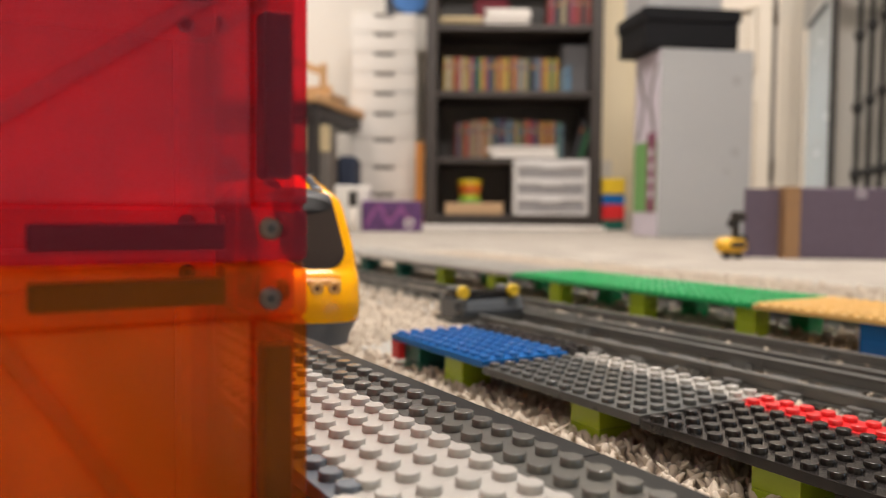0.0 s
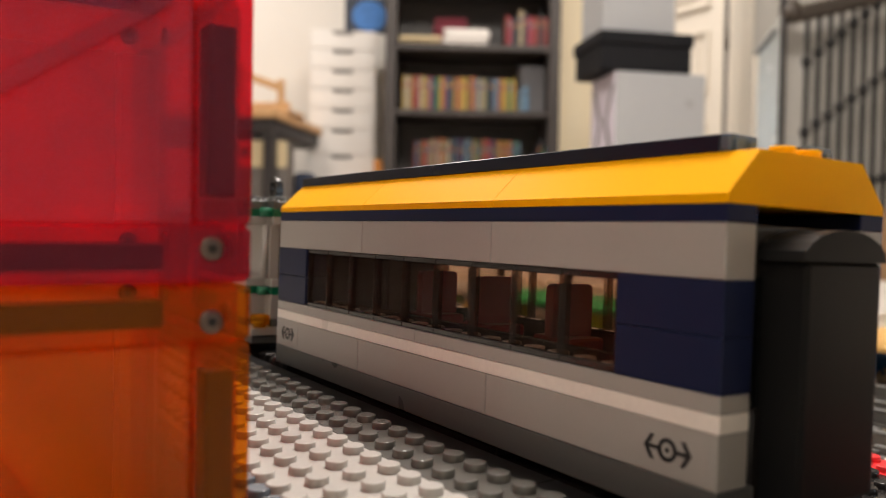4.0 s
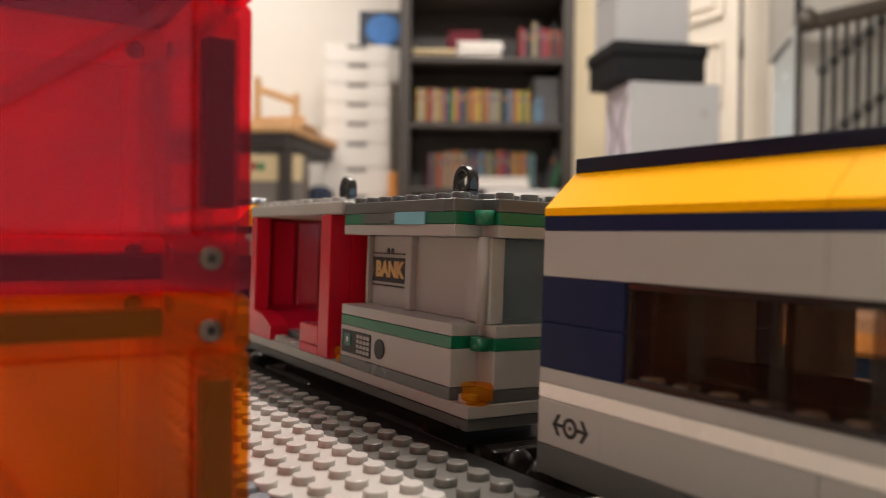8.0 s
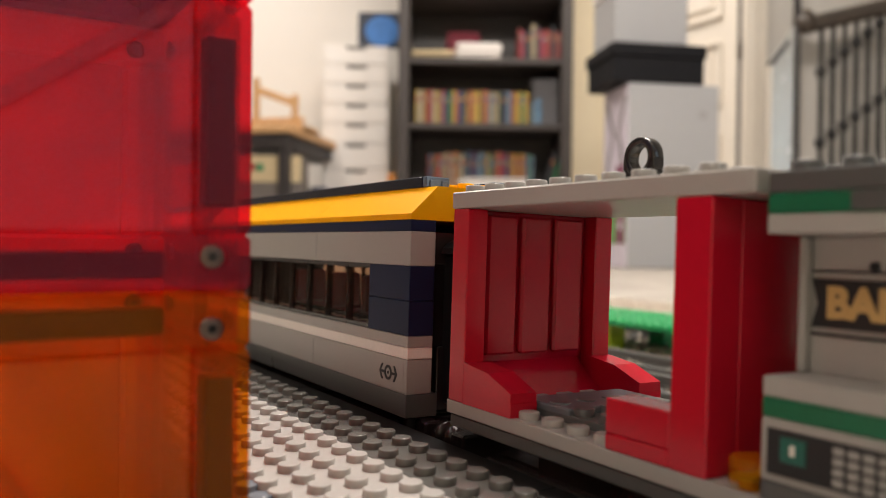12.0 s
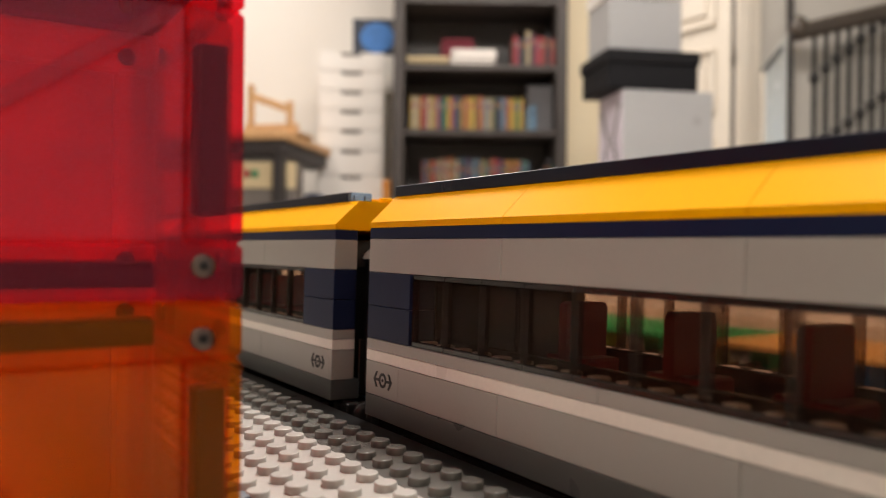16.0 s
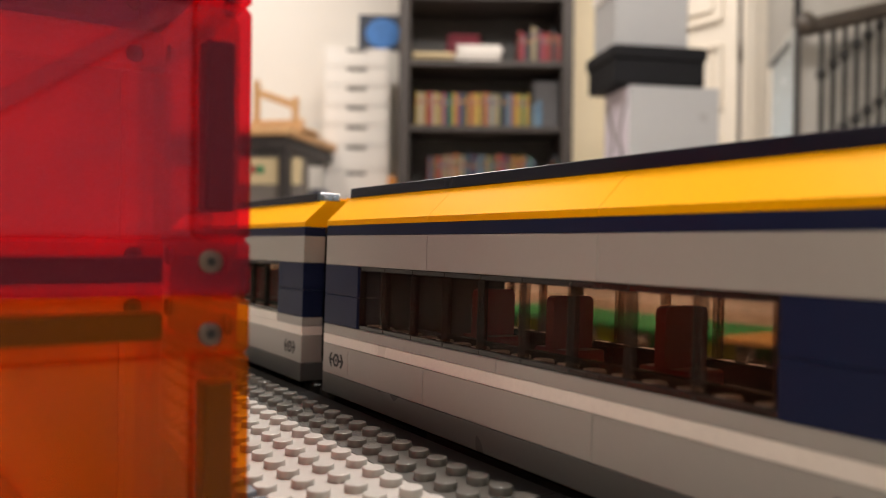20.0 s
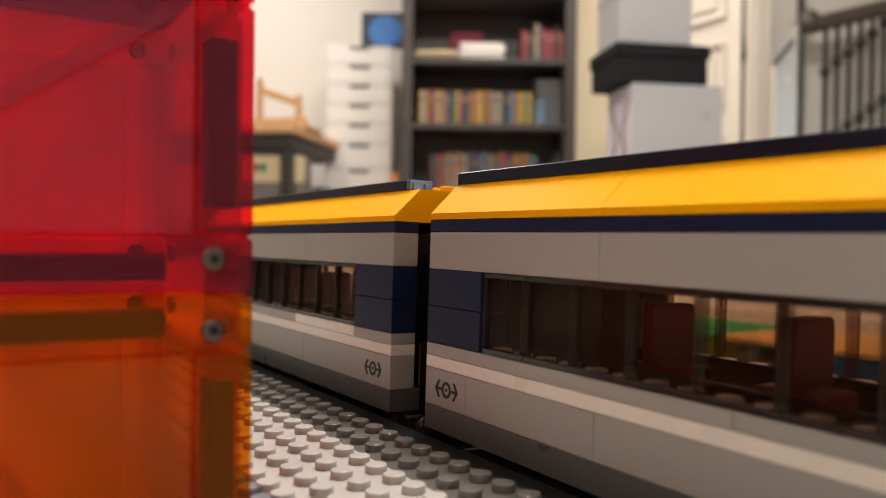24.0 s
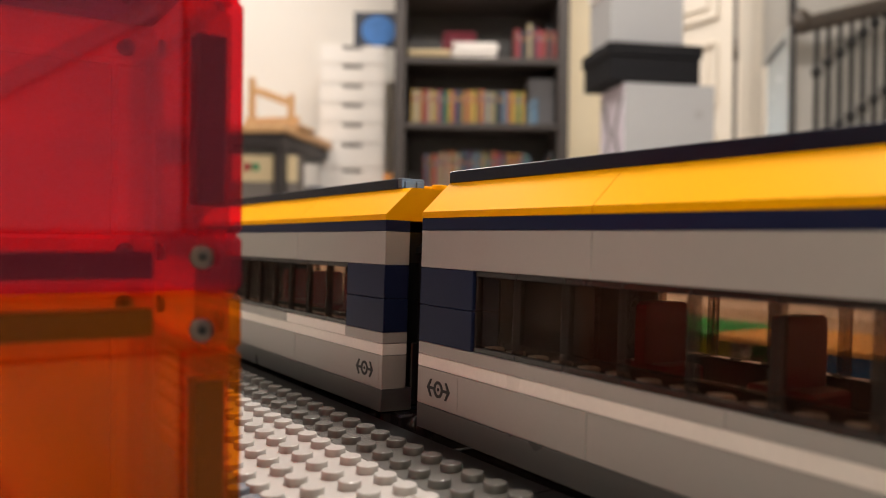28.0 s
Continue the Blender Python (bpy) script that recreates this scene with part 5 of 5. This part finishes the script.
def organiser():
    ob = thing("drawer_organiser", room(0.422, 3.945, 0.0703), "white plastic organiser with three frosted drawers", "organiser")
    w, h = 0.185, 0.275
    part("frame", Shape().box(-w, -w + 0.02, 0, 0.28, 0, h, 0.006).box(w - 0.02, w, 0, 0.28, 0, h, 0.006).box(-w + 0.02, w - 0.02, 0, 0.28, h - 0.022, h, 0.004)
         .box(-w + 0.02, w - 0.02, 0, 0.28, 0, 0.014, 0.004).box(-w + 0.02, w - 0.02, 0, 0.28, 0.088, 0.100, 0.003).box(-w + 0.02, w - 0.02, 0, 0.28, 0.170, 0.182, 0.003), ORGANISER, ob)
    for z0, z1 in ((0.016, 0.086), (0.102, 0.168), (0.184, 0.251)):
        dr = part("drawer", Shape().box(-w + 0.022, w - 0.022, 0.004, 0.27, z0, z1, 0.004), DRAWER_FROST, ob, "frosted grey drawer")
        part("drawer_lip", Shape().box(-w + 0.022, w - 0.022, -0.006, 0.006, z1 - 0.012, z1, 0.003).box(-0.05, 0.05, -0.012, 0.004, z1 - 0.020, z1 - 0.008, 0.004), ORGANISER, dr)


organiser()
ob = thing("stacking_cups", room(0.022, 3.99, 0.130), "stack of yellow, orange and green toy cups", "toy cups")
for z, r, c, nm in ((0.0, 0.060, (0.12, 0.38, 0.05), "green"), (0.022, 0.054, (0.62, 0.60, 0.04), "yellow"), (0.050, 0.056, (0.75, 0.12, 0.03), "red"), (0.072, 0.060, (0.80, 0.30, 0.02), "orange"), (0.095, 0.062, (0.78, 0.60, 0.03), "yellow")):
    part("cup", Shape().lathe((0, 0.06, z), "z", [(0, r), (0.020, r * 0.96), (0.022, r * 0.9)], 20), plastic(nm + "_cup_plastic", c, 0.35), ob)
solid("flat_box", Shape().box(-0.145, 0.145, 0, 0.2, 0, 0.0595, 0.003), KRAFT, room(0.042, 3.97, 0.0703), "flat brown cardboard box on the lowest shelf", "box")
solid("floor_board", Shape().box(-0.45, 0.45, 0, 0.10, 0, 0.022, 0.003), PAPER, room(0.20, 3.70), "flat white board lying on the carpet", "board")

# ---- white drawer unit ----
ob = thing("drawer_unit", room(-0.449, 4.35, 0.0, 4), "tall white drawer unit with nine slotted drawers", "drawer unit")
part("carcass", Shape().box(-0.178, 0.178, 0.018, 0.46, 0.0, 1.16, 0.003), CABINET_WHITE, ob)
edges = [0.035, 0.185, 0.335, 0.485, 0.625, 0.735, 0.842, 0.948, 1.054, 1.157]
for z0, z1 in zip(edges[:-1], edges[1:]):
    dr = part("drawer_front", Shape().box(-0.176, 0.176, 0.0, 0.016, z0 + 0.002, z1 - 0.002, 0.002), CABINET_WHITE, ob)
    part("handle_slot", Shape().prism([(z1 - 0.004, -0.062), (z1 - 0.004, 0.062), (z1 - 0.024, 0.046), (z1 - 0.024, -0.046)], "y", -0.0012, 0.001), SLOT, dr, "dark cut-out handle slot")
ob = thing("globe_picture", room(-0.325, 4.42, 1.1605), "dark framed picture of a blue globe on the drawer unit", "picture")
part("frame", Shape().box(-0.125, 0.125, 0, 0.018, 0, 0.20, 0.003), SCREEN_DARK, ob)
part("globe_print", Shape().prism([(0.095 + 0.085 * math.sin(k * math.pi / 14), 0.01 + 0.095 * math.cos(k * math.pi / 14)) for k in range(28)], "y", -0.002, 0.0), GLOBE_BLUE, ob, "blue round globe print")
solid("orange_folder", Shape().box(-0.022, 0.022, 0, 0.24, 0, 0.44, 0.004), ORANGE_CARD, room(-0.236, 4.10, 0.0, 3), "orange folder standing between drawers and bookcase", "folder")

# ---- desk, chair and boxes ----
ob = thing("desk", room(-1.25, 3.75, 0.0, -10), "dark desk with a pale wooden top", "desk")
part("desk_top", Shape().box(-0.60, 0.58, 0.0, 0.85, 0.585, 0.625, 0.004), PINE, ob)
part("desk_apron", Shape().box(-0.58, 0.56, 0.02, 0.83, 0.52, 0.584, 0.004), DESK_BLACK, ob)
for x in (-0.57, 0.51):
    for y in (0.03, 0.78):
        part("leg", Shape().box(x, x + 0.05, y, y + 0.05, 0.0, 0.52, 0.003), DESK_BLACK, ob)
ob = thing("wooden_stand", room(-0.80, 3.82, 0.6252, -12), "pale wooden toy crate with raised end posts on the desk", "wooden crate")
part("crate_floor", Shape().box(-0.12, 0.16, 0, 0.22, 0, 0.020, 0.003), PINE, ob)
for x, h in ((-0.085, 0.245), (0.115, 0.16)):
    part("post", Shape().box(x - 0.014, x + 0.014, 0, 0.028, 0.020, h, 0.003), PINE, ob)
part("rail", Shape().box(-0.11, 0.11, 0.004, 0.022, -0.018, 0.018, 0.003).turned(pose(0.015, 0, 0.155, 0, 20, 0)), PINE, ob)
part("rail", Shape().box(-0.12, 0.16, 0.004, 0.022, 0.024, 0.052, 0.003), PINE, ob)
ob = thing("toy_signal_box", room(-0.80, 3.74, 0.0), "beige card box with a red and a green disc", "box")
part("body", Shape().box(-0.18, 0.16, 0, 0.2, 0.0, 0.485, 0.003), material("grey_brown_card", (0.16, 0.14, 0.125), 0.7, vary=0.15, grain=30, blotch=8), ob)
part("card_front", Shape().box(-0.15, 0.16, -0.006, 0.0, 0.362, 0.486, 0.002), BEIGE_CARD, ob, "beige card front")
part("red_disc", Shape().lathe((-0.075, -0.006, 0.43), "y", [(0, 0.020), (-0.006, 0.018)], 18), plastic("red_disc_paint", (0.35, 0.02, 0.03)), ob)
part("green_disc", Shape().lathe((-0.035, -0.006, 0.43), "y", [(0, 0.020), (-0.006, 0.018)], 18), plastic("green_disc_paint", (0.02, 0.22, 0.10)), ob)
solid("dark_bag", Shape().box(-0.05, 0.05, 0, 0.2, 0, 0.36, 0.02), material("dark_blue_cloth", (0.03, 0.04, 0.07), 0.9, vary=0.2), room(-0.60, 3.98), "dark blue cloth bag under the desk", "bag")
solid("white_box", Shape().box(-0.072, 0.072, 0, 0.12, 0, 0.19, 0.004), CABINET_WHITE, room(-0.48, 3.33), "small white box standing on the carpet", "box")
ob = thing("patterned_box", room(-0.309, 3.30), "purple patterned cardboard box on the carpet", "box")
part("body", Shape().box(-0.124, 0.124, 0, 0.16, 0, 0.128, 0.003), CARD_PATTERN, ob)
part("print_ring", Shape().lathe((0.075, 0, 0.036), "y", [(0, 0.022), (-0.0012, 0.020)], 18), PAPER, ob)
part("print_centre", Shape().lathe((0.075, -0.0012, 0.036), "y", [(0, 0.010), (-0.0010, 0.009)], 14), CARD_PATTERN, ob)
for x, a in ((-0.08, 30), (-0.03, -25), (0.02, 40), (0.06, -35)):
    part("print_stroke", Shape().box(-0.006, 0.006, -0.0012, 0, -0.055, 0.045, 0.001).turned(pose(x, 0, 0.07, 0, a, 0)), material("mauve_print", (0.30, 0.09, 0.27), 0.6), ob)
ob = thing("signal_post", room(-0.452, 3.18), "white toy signal post with a black head", "toy signal")
part("post", Shape().cylinder((0, 0, 0), "z", 0.012, 0.10, 12), WHITE, ob)
part("head", Shape().box(-0.018, 0.018, -0.012, 0.012, 0.10, 0.165, 0.004), BLACK, ob)
for z in (0.118, 0.142):
    part("signal_lens", Shape().lathe((0, -0.012, z), "y", [(0, 0.008), (-0.004, 0.007)], 12), DARK_GREY, ob)

# ---- wall side: bricks, tall box, door, stair rail ----
ob = thing("brick_stack", room(0.733, 3.95), "stack of large yellow, blue, red and green toy bricks", "toy bricks")
for z0, z1, mat, w in ((0.0, 0.050, TEAL, 0.054), (0.0505, 0.125, BRIGHT_RED, 0.054), (0.1255, 0.178, BLUE, 0.054), (0.1785, 0.256, PIN_YELLOW, 0.056)):
    part("brick", Shape().box(-w, w, 0, 0.11, z0, z1, 0.003), mat, ob)
solid("wall_socket", Shape().box(-0.03, 0.03, -0.008, 0, -0.05, 0.05, 0.004), TRIM, room(0.76, 4.338, 0.32), "white wall socket on the cream wall", "socket", kind="structure")

ob = thing("tall_box", room(0.86, 2.90, 0.0, 9), "tall light grey cardboard carton with printed side", "box")
part("carton", Shape().box(-0.172, 0.178, 0.0, 0.24, 0.0, 0.675, 0.004), BOX_GREY, ob)
side = part("printed_side", Shape().box(-0.1755, -0.1722, 0.004, 0.236, 0.002, 0.672, 0.001), PRINT_LILAC, ob, "lilac printed carton side")
part("print_green", Shape().box(-0.1768, -0.1756, 0.010, 0.230, 0.09, 0.35, 0.0004), PRINT_GREEN, side)
part("print_plum", Shape().box(-0.1778, -0.1769, 0.020, 0.100, 0.09, 0.38, 0.0004), PRINT_PLUM, side)
for z in (0.14, 0.19, 0.24, 0.29):
    part("print_bar", Shape().box(-0.1786, -0.1779, 0.045, 0.075, z, z + 0.032, 0.0003), PRINT_LILAC, side)
for a, y, z in ((28, 0.06, 0.56), (-28, 0.17, 0.56), (24, 0.17, 0.43), (-24, 0.06, 0.43)):
    part("print_stroke", Shape().box(-0.1766, -0.1756, -0.010, 0.010, -0.075, 0.075, 0.0003).turned(pose(0, y, z, a, 0, 0)), DARK_GREY, side)
for x, z, r in ((0.115, 0.565, 0.018), (0.115, 0.31, 0.018), (0.085, 0.24, 0.010)):
    part("print_dot", Shape().lathe((x, 0, z), "y", [(0, r), (-0.0008, r)], 16), PRINT_GREY, ob)
ob = thing("black_storage_box", room(0.822, 2.89, 0.6755, 9), "black storage box lying on the tall carton", "storage box")
part("body", Shape().box(-0.195, 0.155, 0.0, 0.27, 0.0, 0.092, 0.004), BOX_BLACK, ob)
part("lid", Shape().box(-0.203, 0.163, -0.008, 0.278, 0.0925, 0.142, 0.005), BOX_BLACK, ob)
ob = thing("white_storage_box", room(0.80, 2.93, 0.818, 9), "white storage box on the black box", "storage box")
part("body", Shape().box(-0.16, 0.125, 0.0, 0.22, 0.0, 0.20, 0.004), BOX_GREY, ob)
part("lid", Shape().box(-0.166, 0.131, -0.006, 0.226, 0.2005, 0.25, 0.004), CABINET_WHITE, ob)
solid("cable_box", Shape().box(-0.05, 0.12, 0, 0.2, 0, 0.18, 0.006), BOX_GREY, room(0.78, 2.95, 1.0685, 9), "pale box on top of the stack", "box")

ob = thing("door_1", room(1.01, 3.55), "white panelled interior door, half open", "door", kind="structure")
leaf_turn = pose(0.32, 0, 0, 0, 0, -58) @ pose(-0.32, 0, 0)
part("leaf", Shape().box(-0.44, 0.32, 0.0, 0.035, 0.01, 2.03, 0.003).turned(leaf_turn), TRIM, ob)
for z0, z1 in ((0.12, 0.60), (0.72, 1.02), (1.12, 1.90)):
    for x0, x1 in ((-0.37, -0.10), (-0.02, 0.25)):
        panel = part("door_panel", Shape().box(x0 + 0.055, x1 - 0.055, -0.014, -0.0005, z0 + 0.055, z1 - 0.055, 0.010).turned(leaf_turn), TRIM, ob)
        part("moulding", Shape().box(x0, x1, -0.020, -0.0005, z0, z0 + 0.022, 0.006).box(x0, x1, -0.020, -0.0005, z1 - 0.022, z1, 0.006)
             .box(x0, x0 + 0.022, -0.020, -0.0005, z0 + 0.022, z1 - 0.022, 0.006).box(x1 - 0.022, x1, -0.020, -0.0005, z0 + 0.022, z1 - 0.022, 0.006).turned(leaf_turn), TRIM, panel)
part("casing", Shape().box(0.345, 0.405, -0.025, 0.05, 0.0, 2.10, 0.004), TRIM, ob)
part("casing", Shape().box(0.408, 0.455, -0.012, 0.05, 0.0, 2.10, 0.004), TRIM, ob)
# Dark strip added to paint the shadow between leaf and casing.
part("gap_shade", Shape().box(0.328, 0.344, 0.0, 0.03, 0.0, 2.04, 0.002), SLOT, ob, "dark strip painted as shade in the hinge gap")
for z in (0.25, 0.92, 1.80):
    part("hinge", Shape().lathe((0.333, -0.006, z), "z", [(0, 0.008), (0.09, 0.008)], 12), HANDRAIL, ob, "dark metal hinge")
shell("wall_door_side", 1.47, 2.6, 3.56, 3.66, 0.0, 2.5, WALL_GREIGE, "cream painted wall behind the stair rail", "wall")

ob = thing("framed_panel", room(1.46, 3.40), "pale glass panel with a thin frame and cut corner", "glass panel")
part("glass", Shape().prism([(0.05, -0.035), (0.05, 0.085), (1.075, 0.085), (0.872, -0.035)], "y", 0.0, 0.01), GLASS_PALE, ob)
for x0, x1, z0, z1, mat in ((-0.047, -0.036, 0.0, 0.875, TRIM), (0.062, 0.085, 0.0, 1.3, DESK_BLACK)):
    part("frame_bar", Shape().box(x0, x1, -0.012, 0.014, z0, z1, 0.002), mat, ob)
part("frame_bar", Shape().box(-0.012, 0.125, -0.012, 0.014, -0.010, 0.010, 0.002).turned(pose(-0.038, 0, 0.868, 0, -53, 0)), DARK_GREY, ob)

ob = thing("stair_railing", room(1.62, 3.40), "black wrought iron stair railing with wooden handrail", "railing")
for k in range(11):
    x = 0.020 + 0.050 * k
    bal = part("baluster", Shape().box(x - 0.008, x + 0.008, -0.008, 0.008, 0.0, 1.04 + 0.25 * x, 0.001), IRON, ob)
    for z in (0.25 + 0.25 * x, 0.52 + 0.75 * x, 0.82 + 0.85 * x):
        part("knuckle", Shape().lathe((x, 0, z - 0.03), "z", [(0, 0.009), (0.015, 0.020), (0.03, 0.024), (0.045, 0.020), (0.06, 0.009)], 12), IRON, bal)
part("handrail", Shape().box(-0.06, 0.60, -0.030, 0.030, -0.034, 0.034, 0.016).turned(pose(0, 0, 1.045, 0, -14, 0)), HANDRAIL, ob)
part("rail_knob", Shape().lathe((-0.05, 0, 1.0), "z", [(0, 0.020), (0.02, 0.040), (0.05, 0.046), (0.085, 0.034), (0.105, 0.008)], 16), HANDRAIL, ob)
part("bottom_rail", Shape().box(-0.05, 0.60, -0.012, 0.012, 0.04, 0.07, 0.003), IRON, ob)

ob = thing("long_carton", room(0.661, 1.575), "purple-grey cardboard carton with a strip of brown tape", "box")
part("carton", Shape().box(-0.036, 0.72, 0.0, 0.15, 0.0, 0.140, 0.003), PURPLE_CARD, ob)
part("end_flap", Shape().box(-0.106, -0.0365, 0.028, 0.032, 0.0, 0.138, 0.001), PURPLE_CARD, ob)
part("tape_strip", Shape().box(-0.037, -0.007, -0.0012, 0.1, 0.001, 0.1412, 0.0004), TAPE, ob, "brown packing tape")
part("tape_strip", Shape().box(0.257, 0.284, -0.0012, 0.1, 0.001, 0.1412, 0.0004), TAPE, ob, "brown packing tape")
for x, w in ((0.10, 0.02), (0.20, 0.014), (0.36, 0.02)):
    part("worn_patch", Shape().box(x, x + w, -0.0010, 0.0, 0.120, 0.1395, 0.0003), material("scuffed_card", (0.33, 0.29, 0.33), 0.8), ob)

ob = thing("toy_vehicle", room(0.527, 1.55), "yellow and black toy vehicle on the carpet", "toy vehicle")
part("body", Shape().lathe((-0.045, 0, 0.026), "x", [(0, 0.004), (0.003, 0.011), (0.012, 0.015), (0.026, 0.0165), (0.046, 0.016), (0.058, 0.011), (0.062, 0.004)], 18), plastic("toy_yellow", (0.78, 0.42, 0.02)), ob)
part("window", Shape().box(-0.020, 0.010, -0.0185, -0.010, 0.022, 0.034, 0.003), BLACK, ob)
part("canopy", Shape().box(-0.016, 0.014, -0.010, 0.010, 0.036, 0.046, 0.004), BLACK, ob)
for x in (-0.024, -0.002):
    part("wheel", Shape().lathe((x, -0.010, 0.007), "y", [(0, 0.007), (0.02, 0.007)], 14), BLACK, ob)
part("strut", Shape().box(-0.020, -0.006, -0.008, 0.008, 0.004, 0.014, 0.002), DARK_GREY, ob)
part("mast", Shape().cylinder((-0.006, 0, 0.044), "z", 0.007, 0.030, 12), BLACK, ob)
part("mast_head", Shape().box(-0.016, 0.012, -0.01, 0.01, 0.072, 0.092, 0.005).box(-0.022, -0.012, -0.006, 0.006, 0.060, 0.078, 0.004), BLACK, ob)


# ---- what moves ----
def motions():
    """The train rolls in, slows and stands; couplings give a little, and the track sags beside the tower."""
    S = [(0.0, -0.672), (0.5, -0.586), (1.0, -0.499), (1.5, -0.411), (2.0, -0.325), (2.3, -0.2650), (2.5, -0.2385), (3.0, -0.196), (3.5, -0.167),
         (4.0, -0.146), (4.5, -0.127), (5.0, -0.108), (5.5, -0.0893), (6.0, -0.0651), (6.5, -0.0450), (7.0, -0.0305), (7.5, -0.0219), (8.0, -0.0004),
         (8.5, 0.0345), (9.0, 0.0648), (9.5, 0.0931), (10.0, 0.1113), (10.5, 0.1284), (11.0, 0.1322), (11.5, 0.1434), (12.0, 0.1527), (12.5, 0.1619),
         (13.0, 0.180), (13.5, 0.201), (14.0, 0.223), (14.5, 0.2460), (15.0, 0.2713), (15.5, 0.2970), (16.0, 0.3237), (16.5, 0.3482), (17.0, 0.3772),
         (17.5, 0.4073), (18.0, 0.4360), (18.5, 0.4602), (19.0, 0.4797), (19.5, 0.4912), (20.0, 0.5045), (20.5, 0.5110), (21.0, 0.5176), (21.5, 0.5271),
         (22.0, 0.538), (22.5, 0.549), (23.0, 0.5585), (23.5, 0.5660), (24.0, 0.5680), (24.5, 0.5680), (28.0, 0.5680)]

    def between(t, *steps):
        return float(np.interp(t, [a for a, _ in steps], [b for _, b in steps]))

    def coach(t, x):
        """A coach dips its nose once it is past the tower."""
        k = between(x, (-0.01, 0.0), (0.042, 1.0))
        return pose(x, TRACK_Y + 0.0001 * k, RIDE - 0.0005 * k - between(x, (0.05, 0.0), (0.09, 0.0004)), LEAN + between(x, (-0.01, 0.0), (0.042, 0.30), (0.06, 0.30), (0.09, 0.0)), 0.39 * k, -0.22 * k)

    def engine(t, x):
        return pose(x + between(t, (0.0, 0.0012), (1.0, 0.0002), (1.5, 0.002), (2.0, 0.003), (2.5, 0.0025), (3.0, 0.0045)), TRACK_Y - between(t, (1.5, 0.0), (2.5, 0.0017)),
                    RIDE + between(t, (0.5, 0.0), (1.0, 0.0007), (2.0, 0.0011), (2.5, 0.0016)), LEAN)

    def freight(t, x):
        k = between(t, (6.0, 0.0), (8.0, 1.0), (10.0, 1.0), (11.0, 0.0))
        return pose(x, TRACK_Y, RIDE - 0.0003 * k, LEAN, 0.5 * k, 0)

    for ob, place, offset in ((loco, engine, 0.2145), (car_first, coach, 0.092), (wagon, freight, -0.0287), (car_third, coach, -0.309), (car_fourth, coach, -0.5245), (car_fifth, coach, -0.7355)):
        slack = {car_first: ((3.5, 0.0), (5.5, 0.0008)), car_third: ((16.5, 0.0), (17.5, 0.0015))}.get(ob, ((0.0, 0.0), (1.0, 0.0)))
        walk(ob, [(t, place(t, s + offset - between(t, *slack))) for t, s in S])


motions()
